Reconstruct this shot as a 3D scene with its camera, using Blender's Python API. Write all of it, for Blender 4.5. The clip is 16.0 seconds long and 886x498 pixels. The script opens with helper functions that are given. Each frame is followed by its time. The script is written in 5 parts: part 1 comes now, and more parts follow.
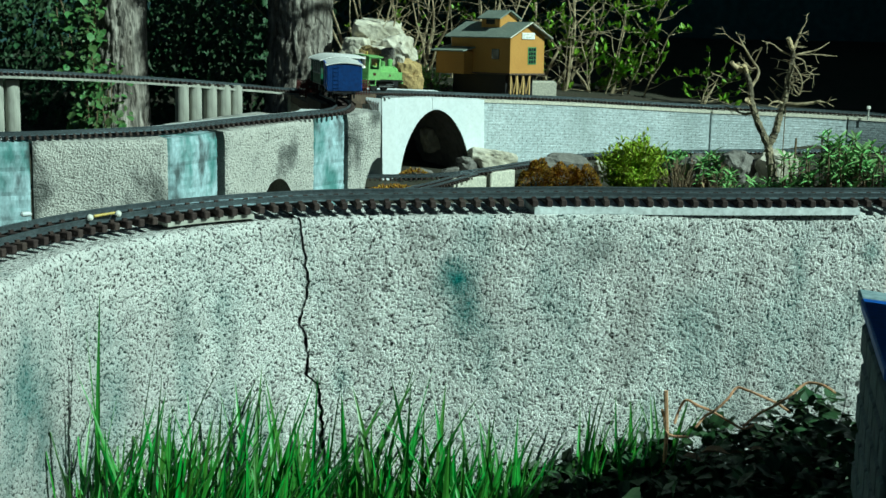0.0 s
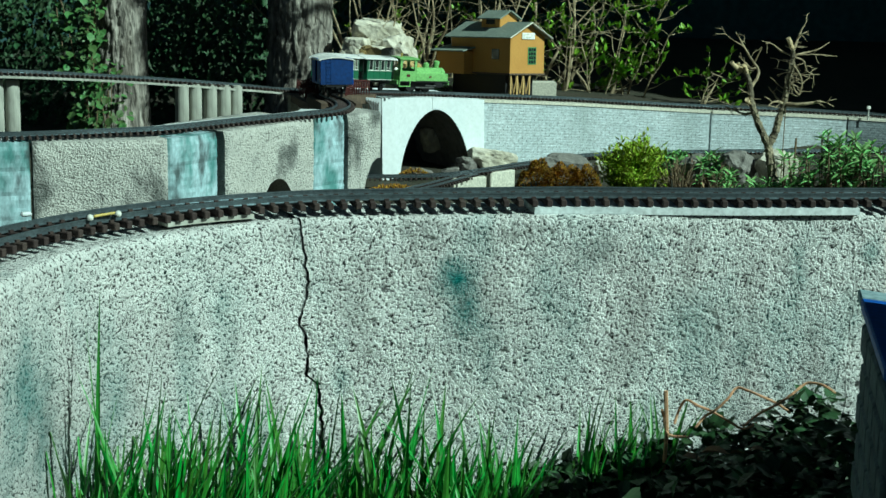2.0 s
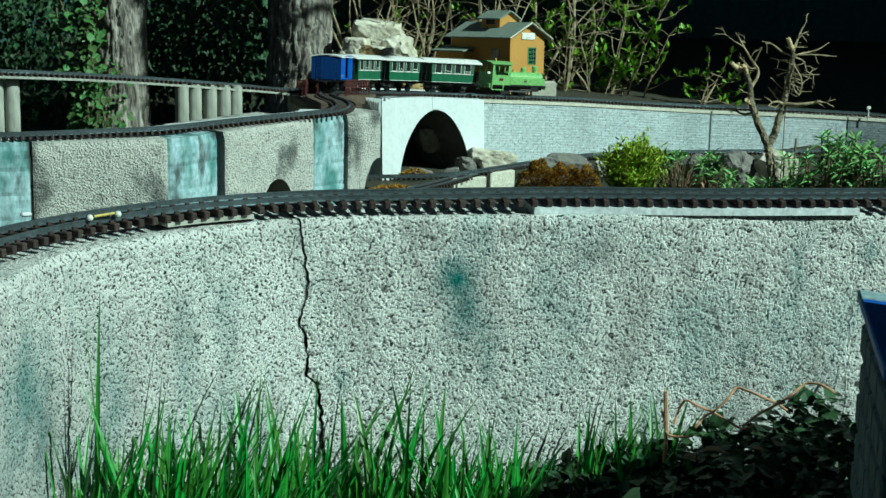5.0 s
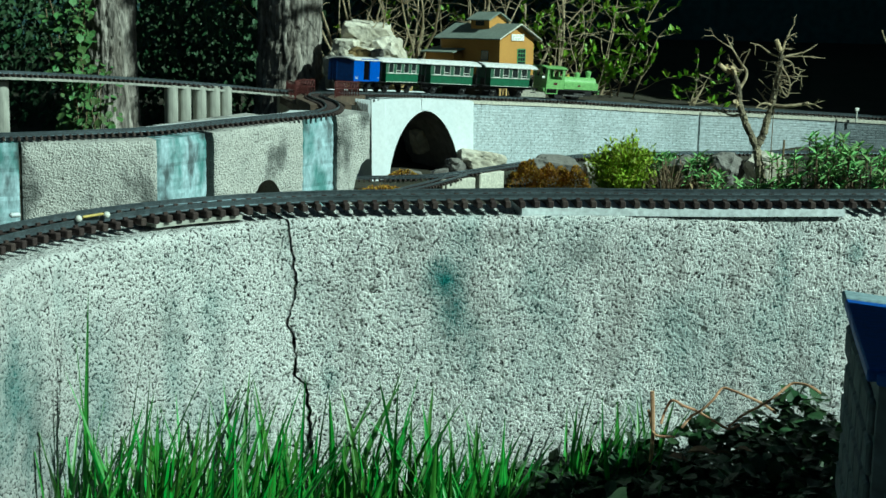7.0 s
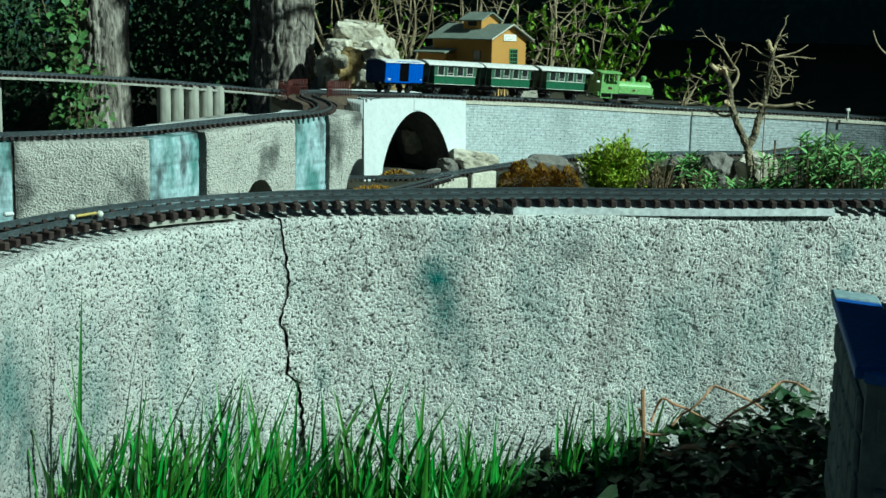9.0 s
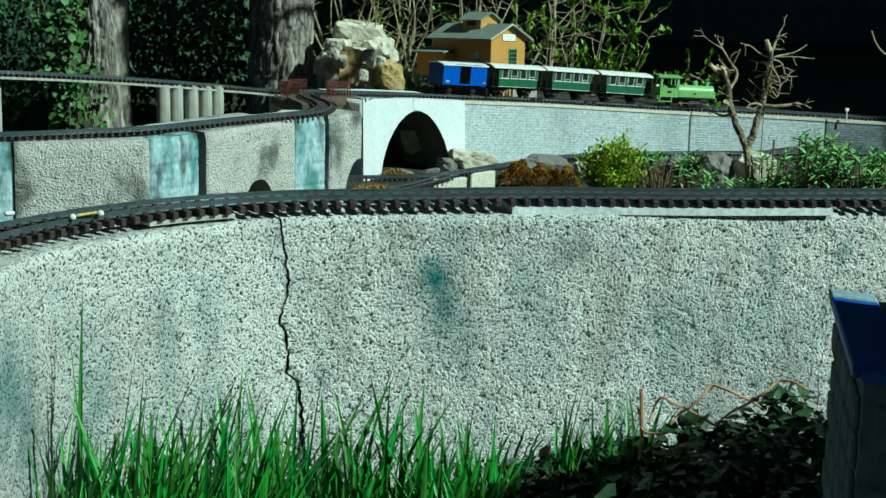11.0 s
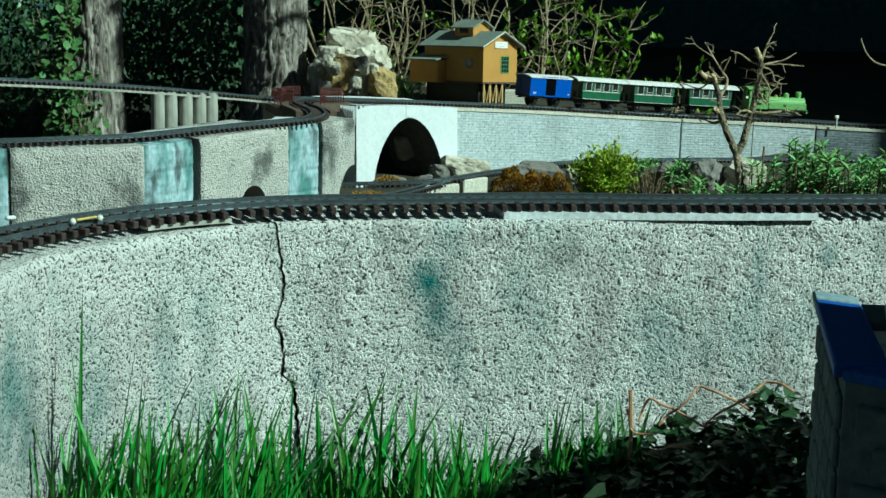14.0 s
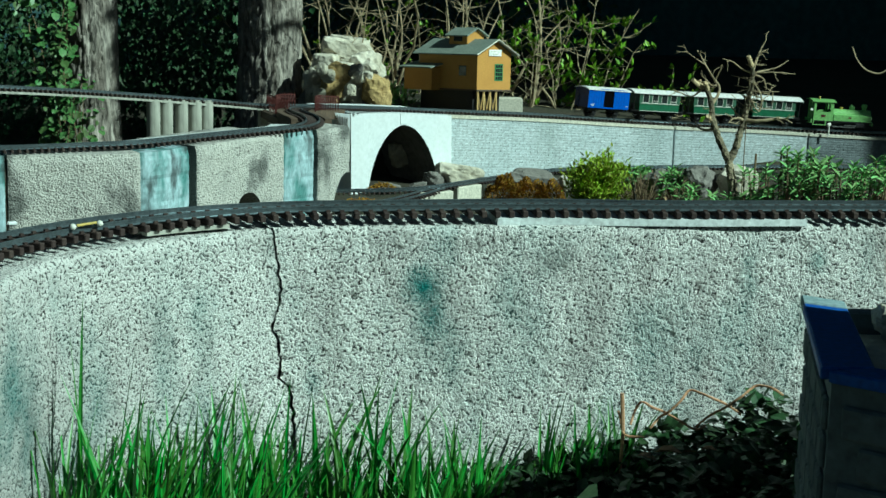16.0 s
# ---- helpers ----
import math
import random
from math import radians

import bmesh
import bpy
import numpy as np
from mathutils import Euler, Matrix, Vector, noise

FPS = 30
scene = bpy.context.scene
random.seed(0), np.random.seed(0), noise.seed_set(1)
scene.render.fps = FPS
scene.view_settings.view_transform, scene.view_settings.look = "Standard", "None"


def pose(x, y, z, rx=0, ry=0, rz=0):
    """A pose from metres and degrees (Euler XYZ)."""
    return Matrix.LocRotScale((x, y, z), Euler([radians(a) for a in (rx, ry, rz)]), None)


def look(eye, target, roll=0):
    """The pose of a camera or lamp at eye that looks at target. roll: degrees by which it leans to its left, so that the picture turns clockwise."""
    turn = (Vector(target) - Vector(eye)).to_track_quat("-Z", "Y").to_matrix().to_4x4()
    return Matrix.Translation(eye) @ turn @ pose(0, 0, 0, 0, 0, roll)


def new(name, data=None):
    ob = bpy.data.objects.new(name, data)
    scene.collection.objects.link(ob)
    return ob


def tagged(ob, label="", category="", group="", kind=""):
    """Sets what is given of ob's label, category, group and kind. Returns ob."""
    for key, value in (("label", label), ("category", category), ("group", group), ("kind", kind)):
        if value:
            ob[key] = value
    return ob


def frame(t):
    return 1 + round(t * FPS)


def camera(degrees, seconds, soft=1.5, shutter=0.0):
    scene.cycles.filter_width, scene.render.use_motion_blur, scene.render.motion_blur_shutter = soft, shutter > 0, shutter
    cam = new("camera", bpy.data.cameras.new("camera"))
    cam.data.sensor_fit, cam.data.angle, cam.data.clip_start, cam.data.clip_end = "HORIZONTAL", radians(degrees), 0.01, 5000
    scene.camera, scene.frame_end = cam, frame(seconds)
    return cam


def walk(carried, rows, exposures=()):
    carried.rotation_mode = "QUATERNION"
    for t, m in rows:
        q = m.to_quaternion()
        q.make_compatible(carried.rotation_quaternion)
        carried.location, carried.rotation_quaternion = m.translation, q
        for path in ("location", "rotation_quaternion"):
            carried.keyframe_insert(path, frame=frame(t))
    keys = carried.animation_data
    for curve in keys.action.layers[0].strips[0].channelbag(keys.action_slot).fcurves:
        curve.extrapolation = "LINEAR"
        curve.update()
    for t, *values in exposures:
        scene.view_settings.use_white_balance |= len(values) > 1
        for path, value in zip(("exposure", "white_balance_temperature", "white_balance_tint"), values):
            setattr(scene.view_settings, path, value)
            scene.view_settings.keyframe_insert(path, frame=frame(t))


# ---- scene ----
cam = camera(29.28, 16.0, soft=1.5)


def eye(x, y, z, tilt, turn, roll):
    return pose(x, y, z, tilt, 0, turn) @ pose(0, 0, 0, 0, 0, roll)


walk(cam, [
    (0, eye(0.0002, 0.0000, 0.8460, 78.297, 0.002, 1.200)),
    (4, eye(0.0002, -0.0004, 0.8463, 78.297, 0.002, 1.200)),
    (5.7, eye(0.0010, -0.0020, 0.8467, 78.305, -0.010, 1.205)),
    (6.5, eye(0.0030, -0.0060, 0.8474, 78.321, -0.136, 1.224)),
    (7, eye(0.0035, -0.0105, 0.8480, 78.345, -0.344, 1.300)),
    (7.5, eye(0.0040, -0.0140, 0.8483, 78.353, -0.493, 1.340)),
    (8, eye(0.0040, -0.0175, 0.8485, 78.361, -0.575, 1.364)),
    (9, eye(0.0043, -0.0226, 0.8490, 78.356, -0.605, 1.370)),
    (11.5, eye(0.0040, -0.0315, 0.8501, 78.350, -0.640, 1.386)),
    (12.5, eye(0.0040, -0.0380, 0.8507, 78.380, -0.670, 1.390)),
    (13, eye(0.0038, -0.0502, 0.8522, 78.455, -0.743, 1.400)),
    (14, eye(0.0033, -0.0755, 0.8550, 78.593, -0.884, 1.434)),
    (15, eye(0.0027, -0.0985, 0.8580, 78.724, -1.008, 1.460)),
    (16, eye(0.0020, -0.1120, 0.8594, 78.848, -1.085, 1.486)),
], [(0, -0.17, 5340, -26), (16, -0.17, 5340, -26)])

# ---- light: spring sun from the right, a little behind the camera
SUN_ELEV, SUN_AZ = 38, 120.0
world = bpy.data.worlds.new("sky")
scene.world = world
world.use_nodes = True
_sky = world.node_tree.nodes.new("ShaderNodeTexSky")
_sky.sky_type, _sky.sun_disc = "NISHITA", False
_sky.sun_elevation, _sky.sun_rotation = radians(SUN_ELEV), radians(SUN_AZ)
_bg = world.node_tree.nodes["Background"]
_bg.inputs["Strength"].default_value = 0.013
world.node_tree.links.new(_sky.outputs[0], _bg.inputs["Color"])
_sun = bpy.data.lights.new("sun", "SUN")
_sun.energy, _sun.angle, _sun.color = 5.9, radians(0.5), (1.0, 0.96, 0.88)
_d = Vector((math.sin(radians(SUN_AZ)) * math.cos(radians(SUN_ELEV)),
             math.cos(radians(SUN_AZ)) * math.cos(radians(SUN_ELEV)), math.sin(radians(SUN_ELEV))))
new("sun", _sun).matrix_world = look(_d * 20, (0, 0, 0))


# ---- materials
def mat(name, base, rough=0.8, metal=0.0, tint=None, scale=20.0, amount=0.5, bump=0.3, fine=120.0,
        island=0.0, spec=0.4, stretch=(1, 1, 1), dist=0.002, extra=None, glow=0.0, pore=(0.3, 0.7, 0.72, 1.18), ragged=0.5):
    """A surface: base colour mottled with tint at two sizes, with fine relief."""
    m = bpy.data.materials.new(name)
    m.use_nodes = True
    nt = m.node_tree
    N, L = nt.nodes, nt.links
    b = N["Principled BSDF"]
    b.inputs["Roughness"].default_value, b.inputs["Metallic"].default_value = rough, metal
    b.inputs["Specular IOR Level"].default_value = spec
    tint = tint or tuple(c * 0.6 for c in base)
    co = N.new("ShaderNodeTexCoord")
    mp = N.new("ShaderNodeMapping")
    mp.inputs["Scale"].default_value = stretch
    L.new(co.outputs["Object"], mp.inputs["Vector"])
    n1 = N.new("ShaderNodeTexNoise")
    n1.inputs["Scale"].default_value, n1.inputs["Detail"].default_value = scale, 6
    n2 = N.new("ShaderNodeTexNoise")
    n2.inputs["Scale"].default_value, n2.inputs["Detail"].default_value = fine, 4
    n2.inputs["Roughness"].default_value = ragged
    for n in (n1, n2):
        L.new(mp.outputs[0], n.inputs["Vector"])
    r1 = N.new("ShaderNodeMapRange")
    r1.inputs["From Min"].default_value, r1.inputs["From Max"].default_value = 0.35, 0.7
    L.new(n1.outputs["Fac"], r1.inputs["Value"])
    mul = N.new("ShaderNodeMath")
    mul.operation, mul.inputs[1].default_value = "MULTIPLY", amount
    L.new(r1.outputs[0], mul.inputs[0])
    mx = N.new("ShaderNodeMix")
    mx.data_type = "RGBA"
    mx.inputs["A"].default_value, mx.inputs["B"].default_value = (*base, 1), (*tint, 1)
    L.new(mul.outputs[0], mx.inputs["Factor"])
    out = mx.outputs["Result"]
    g = N.new("ShaderNodeMix")
    g.data_type, g.blend_type = "RGBA", "MULTIPLY"
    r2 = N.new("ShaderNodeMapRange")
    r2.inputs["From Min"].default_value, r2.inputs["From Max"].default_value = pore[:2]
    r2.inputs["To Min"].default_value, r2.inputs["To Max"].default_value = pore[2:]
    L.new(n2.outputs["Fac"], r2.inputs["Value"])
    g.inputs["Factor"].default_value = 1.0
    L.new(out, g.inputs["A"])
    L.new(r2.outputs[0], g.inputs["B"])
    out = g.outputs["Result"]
    if island:
        src = N.new("ShaderNodeNewGeometry").outputs["Random Per Island"] if island > 0 else N.new("ShaderNodeObjectInfo").outputs["Random"]
        h = N.new("ShaderNodeHueSaturation")
        for key, k in (("Value", 1.0), ("Hue", 0.06)):
            r3 = N.new("ShaderNodeMapRange")
            mid = 1.0 if key == "Value" else 0.5
            r3.inputs["To Min"].default_value, r3.inputs["To Max"].default_value = mid - abs(island) * k, mid + abs(island) * k
            L.new(src, r3.inputs["Value"])
            L.new(r3.outputs[0], h.inputs[key])
        L.new(out, h.inputs["Color"])
        out = h.outputs["Color"]
    if extra:
        out = extra(N, L, co, out)
    L.new(out, b.inputs["Base Color"])
    if bump:
        bp = N.new("ShaderNodeBump")
        bp.inputs["Strength"].default_value, bp.inputs["Distance"].default_value = bump, dist
        L.new(n2.outputs["Fac"], bp.inputs["Height"])
        L.new(bp.outputs[0], b.inputs["Normal"])
    if glow:
        b.inputs["Emission Color"].default_value = (*base, 1)
        b.inputs["Emission Strength"].default_value = glow
    return m


def stains(colour, centres=(), scale=5.0, low=0.52, high=0.7, strength=0.7, stretch=(1, 1, 0.35)):
    """Weathering streaks of one colour, run down the face, with a few larger blots (place, radius)."""
    def add(N, L, co, out):
        mp = N.new("ShaderNodeMapping")
        mp.inputs["Scale"].default_value = stretch
        L.new(co.outputs["Object"], mp.inputs["Vector"])
        n = N.new("ShaderNodeTexNoise")
        n.inputs["Scale"].default_value, n.inputs["Detail"].default_value = scale, 5
        L.new(mp.outputs[0], n.inputs["Vector"])
        r = N.new("ShaderNodeMapRange")
        r.inputs["From Min"].default_value, r.inputs["From Max"].default_value = low, high
        r.inputs["To Max"].default_value = strength
        L.new(n.outputs["Fac"], r.inputs["Value"])
        f = r.outputs[0]
        nz = N.new("ShaderNodeTexNoise")
        nz.inputs["Scale"].default_value, nz.inputs["Detail"].default_value = 40, 4
        L.new(co.outputs["Object"], nz.inputs["Vector"])
        for (c, rad, k) in centres:
            v = N.new("ShaderNodeVectorMath")
            v.operation, v.inputs[1].default_value = "SUBTRACT", c
            L.new(co.outputs["Object"], v.inputs[0])
            s = N.new("ShaderNodeVectorMath")
            s.operation, s.inputs[1].default_value = "MULTIPLY", (1 / rad[0], 0, 1 / rad[1])
            L.new(v.outputs[0], s.inputs[0])
            ln = N.new("ShaderNodeVectorMath")
            ln.operation = "LENGTH"
            L.new(s.outputs[0], ln.inputs[0])
            ad = N.new("ShaderNodeMath")
            ad.operation = "ADD"
            L.new(ln.outputs["Value"], ad.inputs[0])
            L.new(nz.outputs["Fac"], ad.inputs[1])
            rr = N.new("ShaderNodeMapRange")
            rr.inputs["From Min"].default_value, rr.inputs["From Max"].default_value = 0.55, 1.5
            rr.inputs["To Min"].default_value, rr.inputs["To Max"].default_value = k, 0.0
            L.new(ad.outputs[0], rr.inputs["Value"])
            a2 = N.new("ShaderNodeMath")
            a2.operation, a2.use_clamp = "ADD", True
            L.new(f, a2.inputs[0])
            L.new(rr.outputs[0], a2.inputs[1])
            f = a2.outputs[0]
        mx = N.new("ShaderNodeMix")
        mx.data_type = "RGBA"
        mx.inputs["B"].default_value = (*colour, 1)
        L.new(out, mx.inputs["A"])
        L.new(f, mx.inputs["Factor"])
        return mx.outputs["Result"]
    return add


def both(*adds):
    def add(N, L, co, out):
        for a in adds:
            out = a(N, L, co, out)
        return out
    return add


# pore also paints the shadow in the pits into the concrete's colour
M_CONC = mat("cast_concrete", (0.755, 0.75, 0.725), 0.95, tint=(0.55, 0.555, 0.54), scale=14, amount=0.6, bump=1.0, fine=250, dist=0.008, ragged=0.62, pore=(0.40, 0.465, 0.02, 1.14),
             extra=both(stains((0.13, 0.12, 0.11), [((0.21, 2.37, 0.355), (0.05, 0.03), 0.4), ((0.36, 2.4, 0.34), (0.03, 0.07), 0.3), ((0.55, 2.4, 0.2), (0.03, 0.1), 0.4), ((-0.35, 2.2, 0.28), (0.03, 0.06), 0.3),
                                                    # the broad centre at x -0.47 darkens the wall's whole left end
                                                    ((-0.47, 2.0, 0.16), (0.20, 0.30), 0.36), ((0.58, 2.4, 0.12), (0.05, 0.08), 0.35), ((0.10, 2.4, 0.38), (0.06, 0.02), 0.3)],
                               scale=12, low=0.52, high=0.72, strength=0.4),
                        stains((0.03, 0.17, 0.16), [((0.018, 2.37, 0.318), (0.038, 0.045), 0.75), ((0.045, 2.37, 0.262), (0.03, 0.06), 0.35), ((0.068, 2.37, 0.20), (0.03, 0.08), 0.38),
                                                    ((-0.14, 2.35, 0.17), (0.02, 0.03), 0.5), ((-0.42, 2.15, 0.2), (0.025, 0.12), 0.42), ((-0.485, 2.0, 0.24), (0.02, 0.14), 0.4), ((-0.36, 2.2, 0.12), (0.02, 0.06), 0.4),
                                                    ((0.52, 2.4, 0.33), (0.02, 0.05), 0.4), ((0.63, 2.45, 0.35), (0.02, 0.03), 0.5), ((0.30, 2.4, 0.36), (0.03, 0.03), 0.25)],
                               scale=11, low=0.50, high=0.70, strength=0.42, stretch=(1, 1, 0.5))))
# pit shadows are darkened into this colour too, more weakly
M_CONC2 = mat("viaduct_concrete", (0.50, 0.49, 0.45), 0.95, tint=(0.36, 0.36, 0.34), scale=9, amount=0.7, bump=1.0, fine=170, dist=0.010, pore=(0.33, 0.44, 0.45, 1.08),
              extra=stains((0.07, 0.075, 0.07), scale=9, low=0.53, high=0.66, strength=0.8, stretch=(1, 1, 0.8)))
M_TEAL = mat("teal_washed_paint", (0.38, 0.50, 0.54), 0.8, tint=(0.27, 0.40, 0.43), scale=10, amount=0.6, bump=0.4, fine=90,
             stretch=(1, 1, 0.5), extra=both(stains((0.02, 0.14, 0.12), scale=13, low=0.49, high=0.62, strength=0.75, stretch=(1, 1, 0.35)),
                                             stains((0.03, 0.035, 0.035), scale=15, low=0.54, high=0.64, strength=0.8, stretch=(1, 1, 0.45))))
M_WHITE = mat("white_plaster", (0.72, 0.75, 0.76), 0.85, pore=(0.3, 0.7, 0.92, 1.05), tint=(0.60, 0.67, 0.70), scale=3, amount=0.4, bump=0.3, fine=60)
M_BRICK = mat("whitewashed_brick", (0.50, 0.55, 0.57), 0.9, tint=(0.40, 0.46, 0.48), scale=6, amount=0.6, bump=0.5, fine=70,
              extra=stains((0.25, 0.29, 0.28), scale=4, low=0.55, high=0.8, strength=0.6, stretch=(1, 1, 0.3)))
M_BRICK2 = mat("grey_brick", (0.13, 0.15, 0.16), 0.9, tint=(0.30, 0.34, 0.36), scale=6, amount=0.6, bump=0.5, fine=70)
M_PLATE = mat("zinc_plate", (0.72, 0.76, 0.76), 0.5, tint=(0.55, 0.60, 0.62), scale=15, amount=0.5, bump=0.1)
M_RAIL = mat("rail_brass_tarnished", (0.20, 0.24, 0.26), 0.36, 0.75, tint=(0.08, 0.095, 0.11), scale=30, bump=0.1, fine=200)
M_TIE = mat("sleeper_plastic", (0.045, 0.030, 0.026), 0.75, tint=(0.03, 0.02, 0.018), scale=40, bump=0.4, fine=300, island=-0.25)
M_TIEJ = mat("sleeper_plastic_far", (0.045, 0.032, 0.028), 0.75, tint=(0.03, 0.02, 0.018), scale=40, bump=0.3, fine=200, island=0.25)
M_SOIL = mat("garden_soil", (0.045, 0.038, 0.026), 0.95, tint=(0.025, 0.03, 0.014), scale=5, amount=0.8, bump=0.8, fine=50, dist=0.01)
M_GRASS = mat("grass_blade", (0.065, 0.23, 0.025), 0.42, tint=(0.03, 0.12, 0.012), scale=8, bump=0.1, island=0.35, spec=0.5)
M_BARK = mat("pine_bark", (0.36, 0.33, 0.29), 0.95, tint=(0.10, 0.085, 0.07), scale=20, amount=0.95, bump=1.0, fine=55, dist=0.02, stretch=(1, 1, 0.28), pore=(0.35, 0.6, 0.45, 1.2))
M_TWIG = mat("pale_twig", (0.46, 0.38, 0.24), 0.85, tint=(0.20, 0.15, 0.09), scale=30, amount=0.8, bump=0.5, fine=120)
M_BUSHBARK = mat("mottled_bush_bark", (0.34, 0.29, 0.19), 0.9, tint=(0.05, 0.04, 0.03), scale=26, amount=0.95, bump=0.8, fine=140, dist=0.004)
M_STUB = mat("fresh_cut_wood", (0.62, 0.50, 0.30), 0.8, tint=(0.5, 0.38, 0.2), scale=40, bump=0.2)
M_TWIGD = mat("brown_twig", (0.20, 0.15, 0.09), 0.9, tint=(0.12, 0.09, 0.05), scale=30, bump=0.4, fine=120)
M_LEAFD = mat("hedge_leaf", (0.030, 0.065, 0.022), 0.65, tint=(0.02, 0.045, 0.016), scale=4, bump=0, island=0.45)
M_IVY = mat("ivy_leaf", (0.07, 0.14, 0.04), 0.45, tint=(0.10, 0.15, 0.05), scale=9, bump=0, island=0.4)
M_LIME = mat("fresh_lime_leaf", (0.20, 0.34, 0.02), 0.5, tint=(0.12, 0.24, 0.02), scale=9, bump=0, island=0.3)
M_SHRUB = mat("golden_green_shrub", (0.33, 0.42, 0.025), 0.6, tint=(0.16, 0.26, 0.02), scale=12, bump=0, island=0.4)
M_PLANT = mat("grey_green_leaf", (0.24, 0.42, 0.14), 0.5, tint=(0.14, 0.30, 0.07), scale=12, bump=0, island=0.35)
M_MOSS = mat("rust_moss", (0.36, 0.19, 0.02), 0.9, tint=(0.20, 0.13, 0.015), scale=18, bump=0.6, fine=80, island=0.4)
M_ROCKY = mat("yellow_sandstone", (0.50, 0.37, 0.16), 0.95, tint=(0.30, 0.21, 0.09), scale=9, amount=0.8, bump=0.9, fine=45, dist=0.01)
M_ROCK = mat("limestone_rock", (0.66, 0.62, 0.52), 0.95, tint=(0.32, 0.29, 0.21), scale=7, amount=0.8, bump=0.9, fine=35, dist=0.01)
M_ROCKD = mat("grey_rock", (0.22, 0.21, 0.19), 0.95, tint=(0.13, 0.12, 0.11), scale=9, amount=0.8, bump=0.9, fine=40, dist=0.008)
M_DARK = mat("dark_stained_boards", (0.075, 0.15, 0.155), 0.85, tint=(0.05, 0.105, 0.11), scale=2, bump=0.4, fine=18)
M_PLAIN = mat("plain_render", (0.35, 0.34, 0.32), 0.9, scale=2, bump=0.3, fine=30)
M_OCHRE = mat("ochre_plaster", (0.48, 0.26, 0.06), 0.8, tint=(0.40, 0.20, 0.045), scale=14, amount=0.5, bump=0.0, fine=150, pore=(0.3, 0.7, 0.88, 1.08))
M_ROOF = mat("grey_green_roof_felt", (0.23, 0.27, 0.23), 0.8, tint=(0.16, 0.19, 0.17), scale=14, amount=0.6, bump=0.0, fine=130)
M_WINGRN = mat("green_window_paint", (0.10, 0.26, 0.10), 0.5, bump=0.1)
M_SIGN = mat("white_sign_board", (0.82, 0.82, 0.78), 0.6, tint=(0.7, 0.7, 0.66), bump=0.05)
M_CREAM = mat("cream_concrete", (0.62, 0.60, 0.50), 0.85, tint=(0.5, 0.48, 0.4), scale=12, bump=0.3)
M_WOODY = mat("pale_trestle_wood", (0.52, 0.36, 0.14), 0.75, tint=(0.4, 0.26, 0.1), scale=25, bump=0.2)
M_PICKET = mat("weathered_palisade", (0.42, 0.42, 0.37), 0.9, tint=(0.26, 0.26, 0.22), scale=6, amount=0.7, bump=0.6, fine=60, stretch=(1, 1, 0.25))
M_RED = mat("oxide_red_paint", (0.075, 0.016, 0.014), 0.7, tint=(0.05, 0.012, 0.010), scale=30, bump=0.1)
M_BEAM = mat("weathered_bridge_timber", (0.11, 0.08, 0.055), 0.9, tint=(0.09, 0.065, 0.045), scale=12, bump=0.5, fine=60)
M_LIMEG = mat("apple_green_paint", (0.24, 0.46, 0.15), 0.38, tint=(0.21, 0.42, 0.13), scale=20, amount=0.4, bump=0.03, spec=0.5)
M_BLK = mat("black_running_gear", (0.015, 0.015, 0.016), 0.5, bump=0.1, spec=0.4)
M_VOID = mat("doorway_shade_black", (0.004, 0.004, 0.005), 1.0, bump=0, spec=0.0)
M_STEEL = mat("bright_steel", (0.55, 0.55, 0.55), 0.3, 0.9, bump=0.05)
M_BOTTLE = mat("bottle_green_paint", (0.030, 0.125, 0.060), 0.4, tint=(0.024, 0.10, 0.05), scale=20, bump=0.02)
M_CWHITE = mat("ivory_trim_paint", (0.75, 0.75, 0.68), 0.5, bump=0.02)
M_SAGE = mat("sage_window_panel", (0.055, 0.125, 0.075), 0.45, bump=0.02)
M_CROOF = mat("silver_grey_roof", (0.78, 0.78, 0.76), 0.5, tint=(0.66, 0.66, 0.65), scale=14, bump=0.05)
M_BLUE = mat("royal_blue_paint", (0.010, 0.085, 0.50), 0.42, tint=(0.008, 0.07, 0.42), scale=20, bump=0.03)
# wagon blue with the shade on its ends put into the colour
M_BLUESHADE = mat("shade_darkened_blue", (0.006, 0.035, 0.16), 0.5, bump=0.05)
M_RIM = mat("blue_rim_paint", (0.02, 0.09, 0.42), 0.6, tint=(0.03, 0.12, 0.45), scale=10, amount=0.5, bump=0.3)
M_RIMEND = mat("pale_rim_end", (0.30, 0.40, 0.43), 0.8, tint=(0.2, 0.28, 0.3), scale=14, bump=0.4, fine=120)
M_STONEP = mat("blue_grey_cast_stone", (0.13, 0.165, 0.18), 0.9, tint=(0.08, 0.10, 0.115), scale=10, amount=0.7, bump=0.8, fine=60, dist=0.006)
M_RUST = mat("rusty_wire", (0.50, 0.30, 0.17), 0.7, 0.1, tint=(0.36, 0.17, 0.09), scale=30, bump=0.3, fine=300)
M_WIRE = mat("galvanised_wire", (0.07, 0.08, 0.08), 0.5, 0.6, bump=0)
M_DRY = mat("dry_leaf", (0.20, 0.13, 0.07), 0.8, tint=(0.3, 0.22, 0.14), scale=15, bump=0.2, island=0.3)
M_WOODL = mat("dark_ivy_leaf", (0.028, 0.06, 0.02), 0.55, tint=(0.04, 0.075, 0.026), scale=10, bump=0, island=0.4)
M_YELLOW = mat("yellow_wire", (0.55, 0.42, 0.10), 0.5, bump=0)
M_LAMP = mat("headlamp_lens", (0.9, 0.88, 0.75), 0.2, bump=0, glow=0.9)

_glass = bpy.data.materials.new("window_glass")
_glass.use_nodes = True
_gb = _glass.node_tree.nodes["Principled BSDF"]
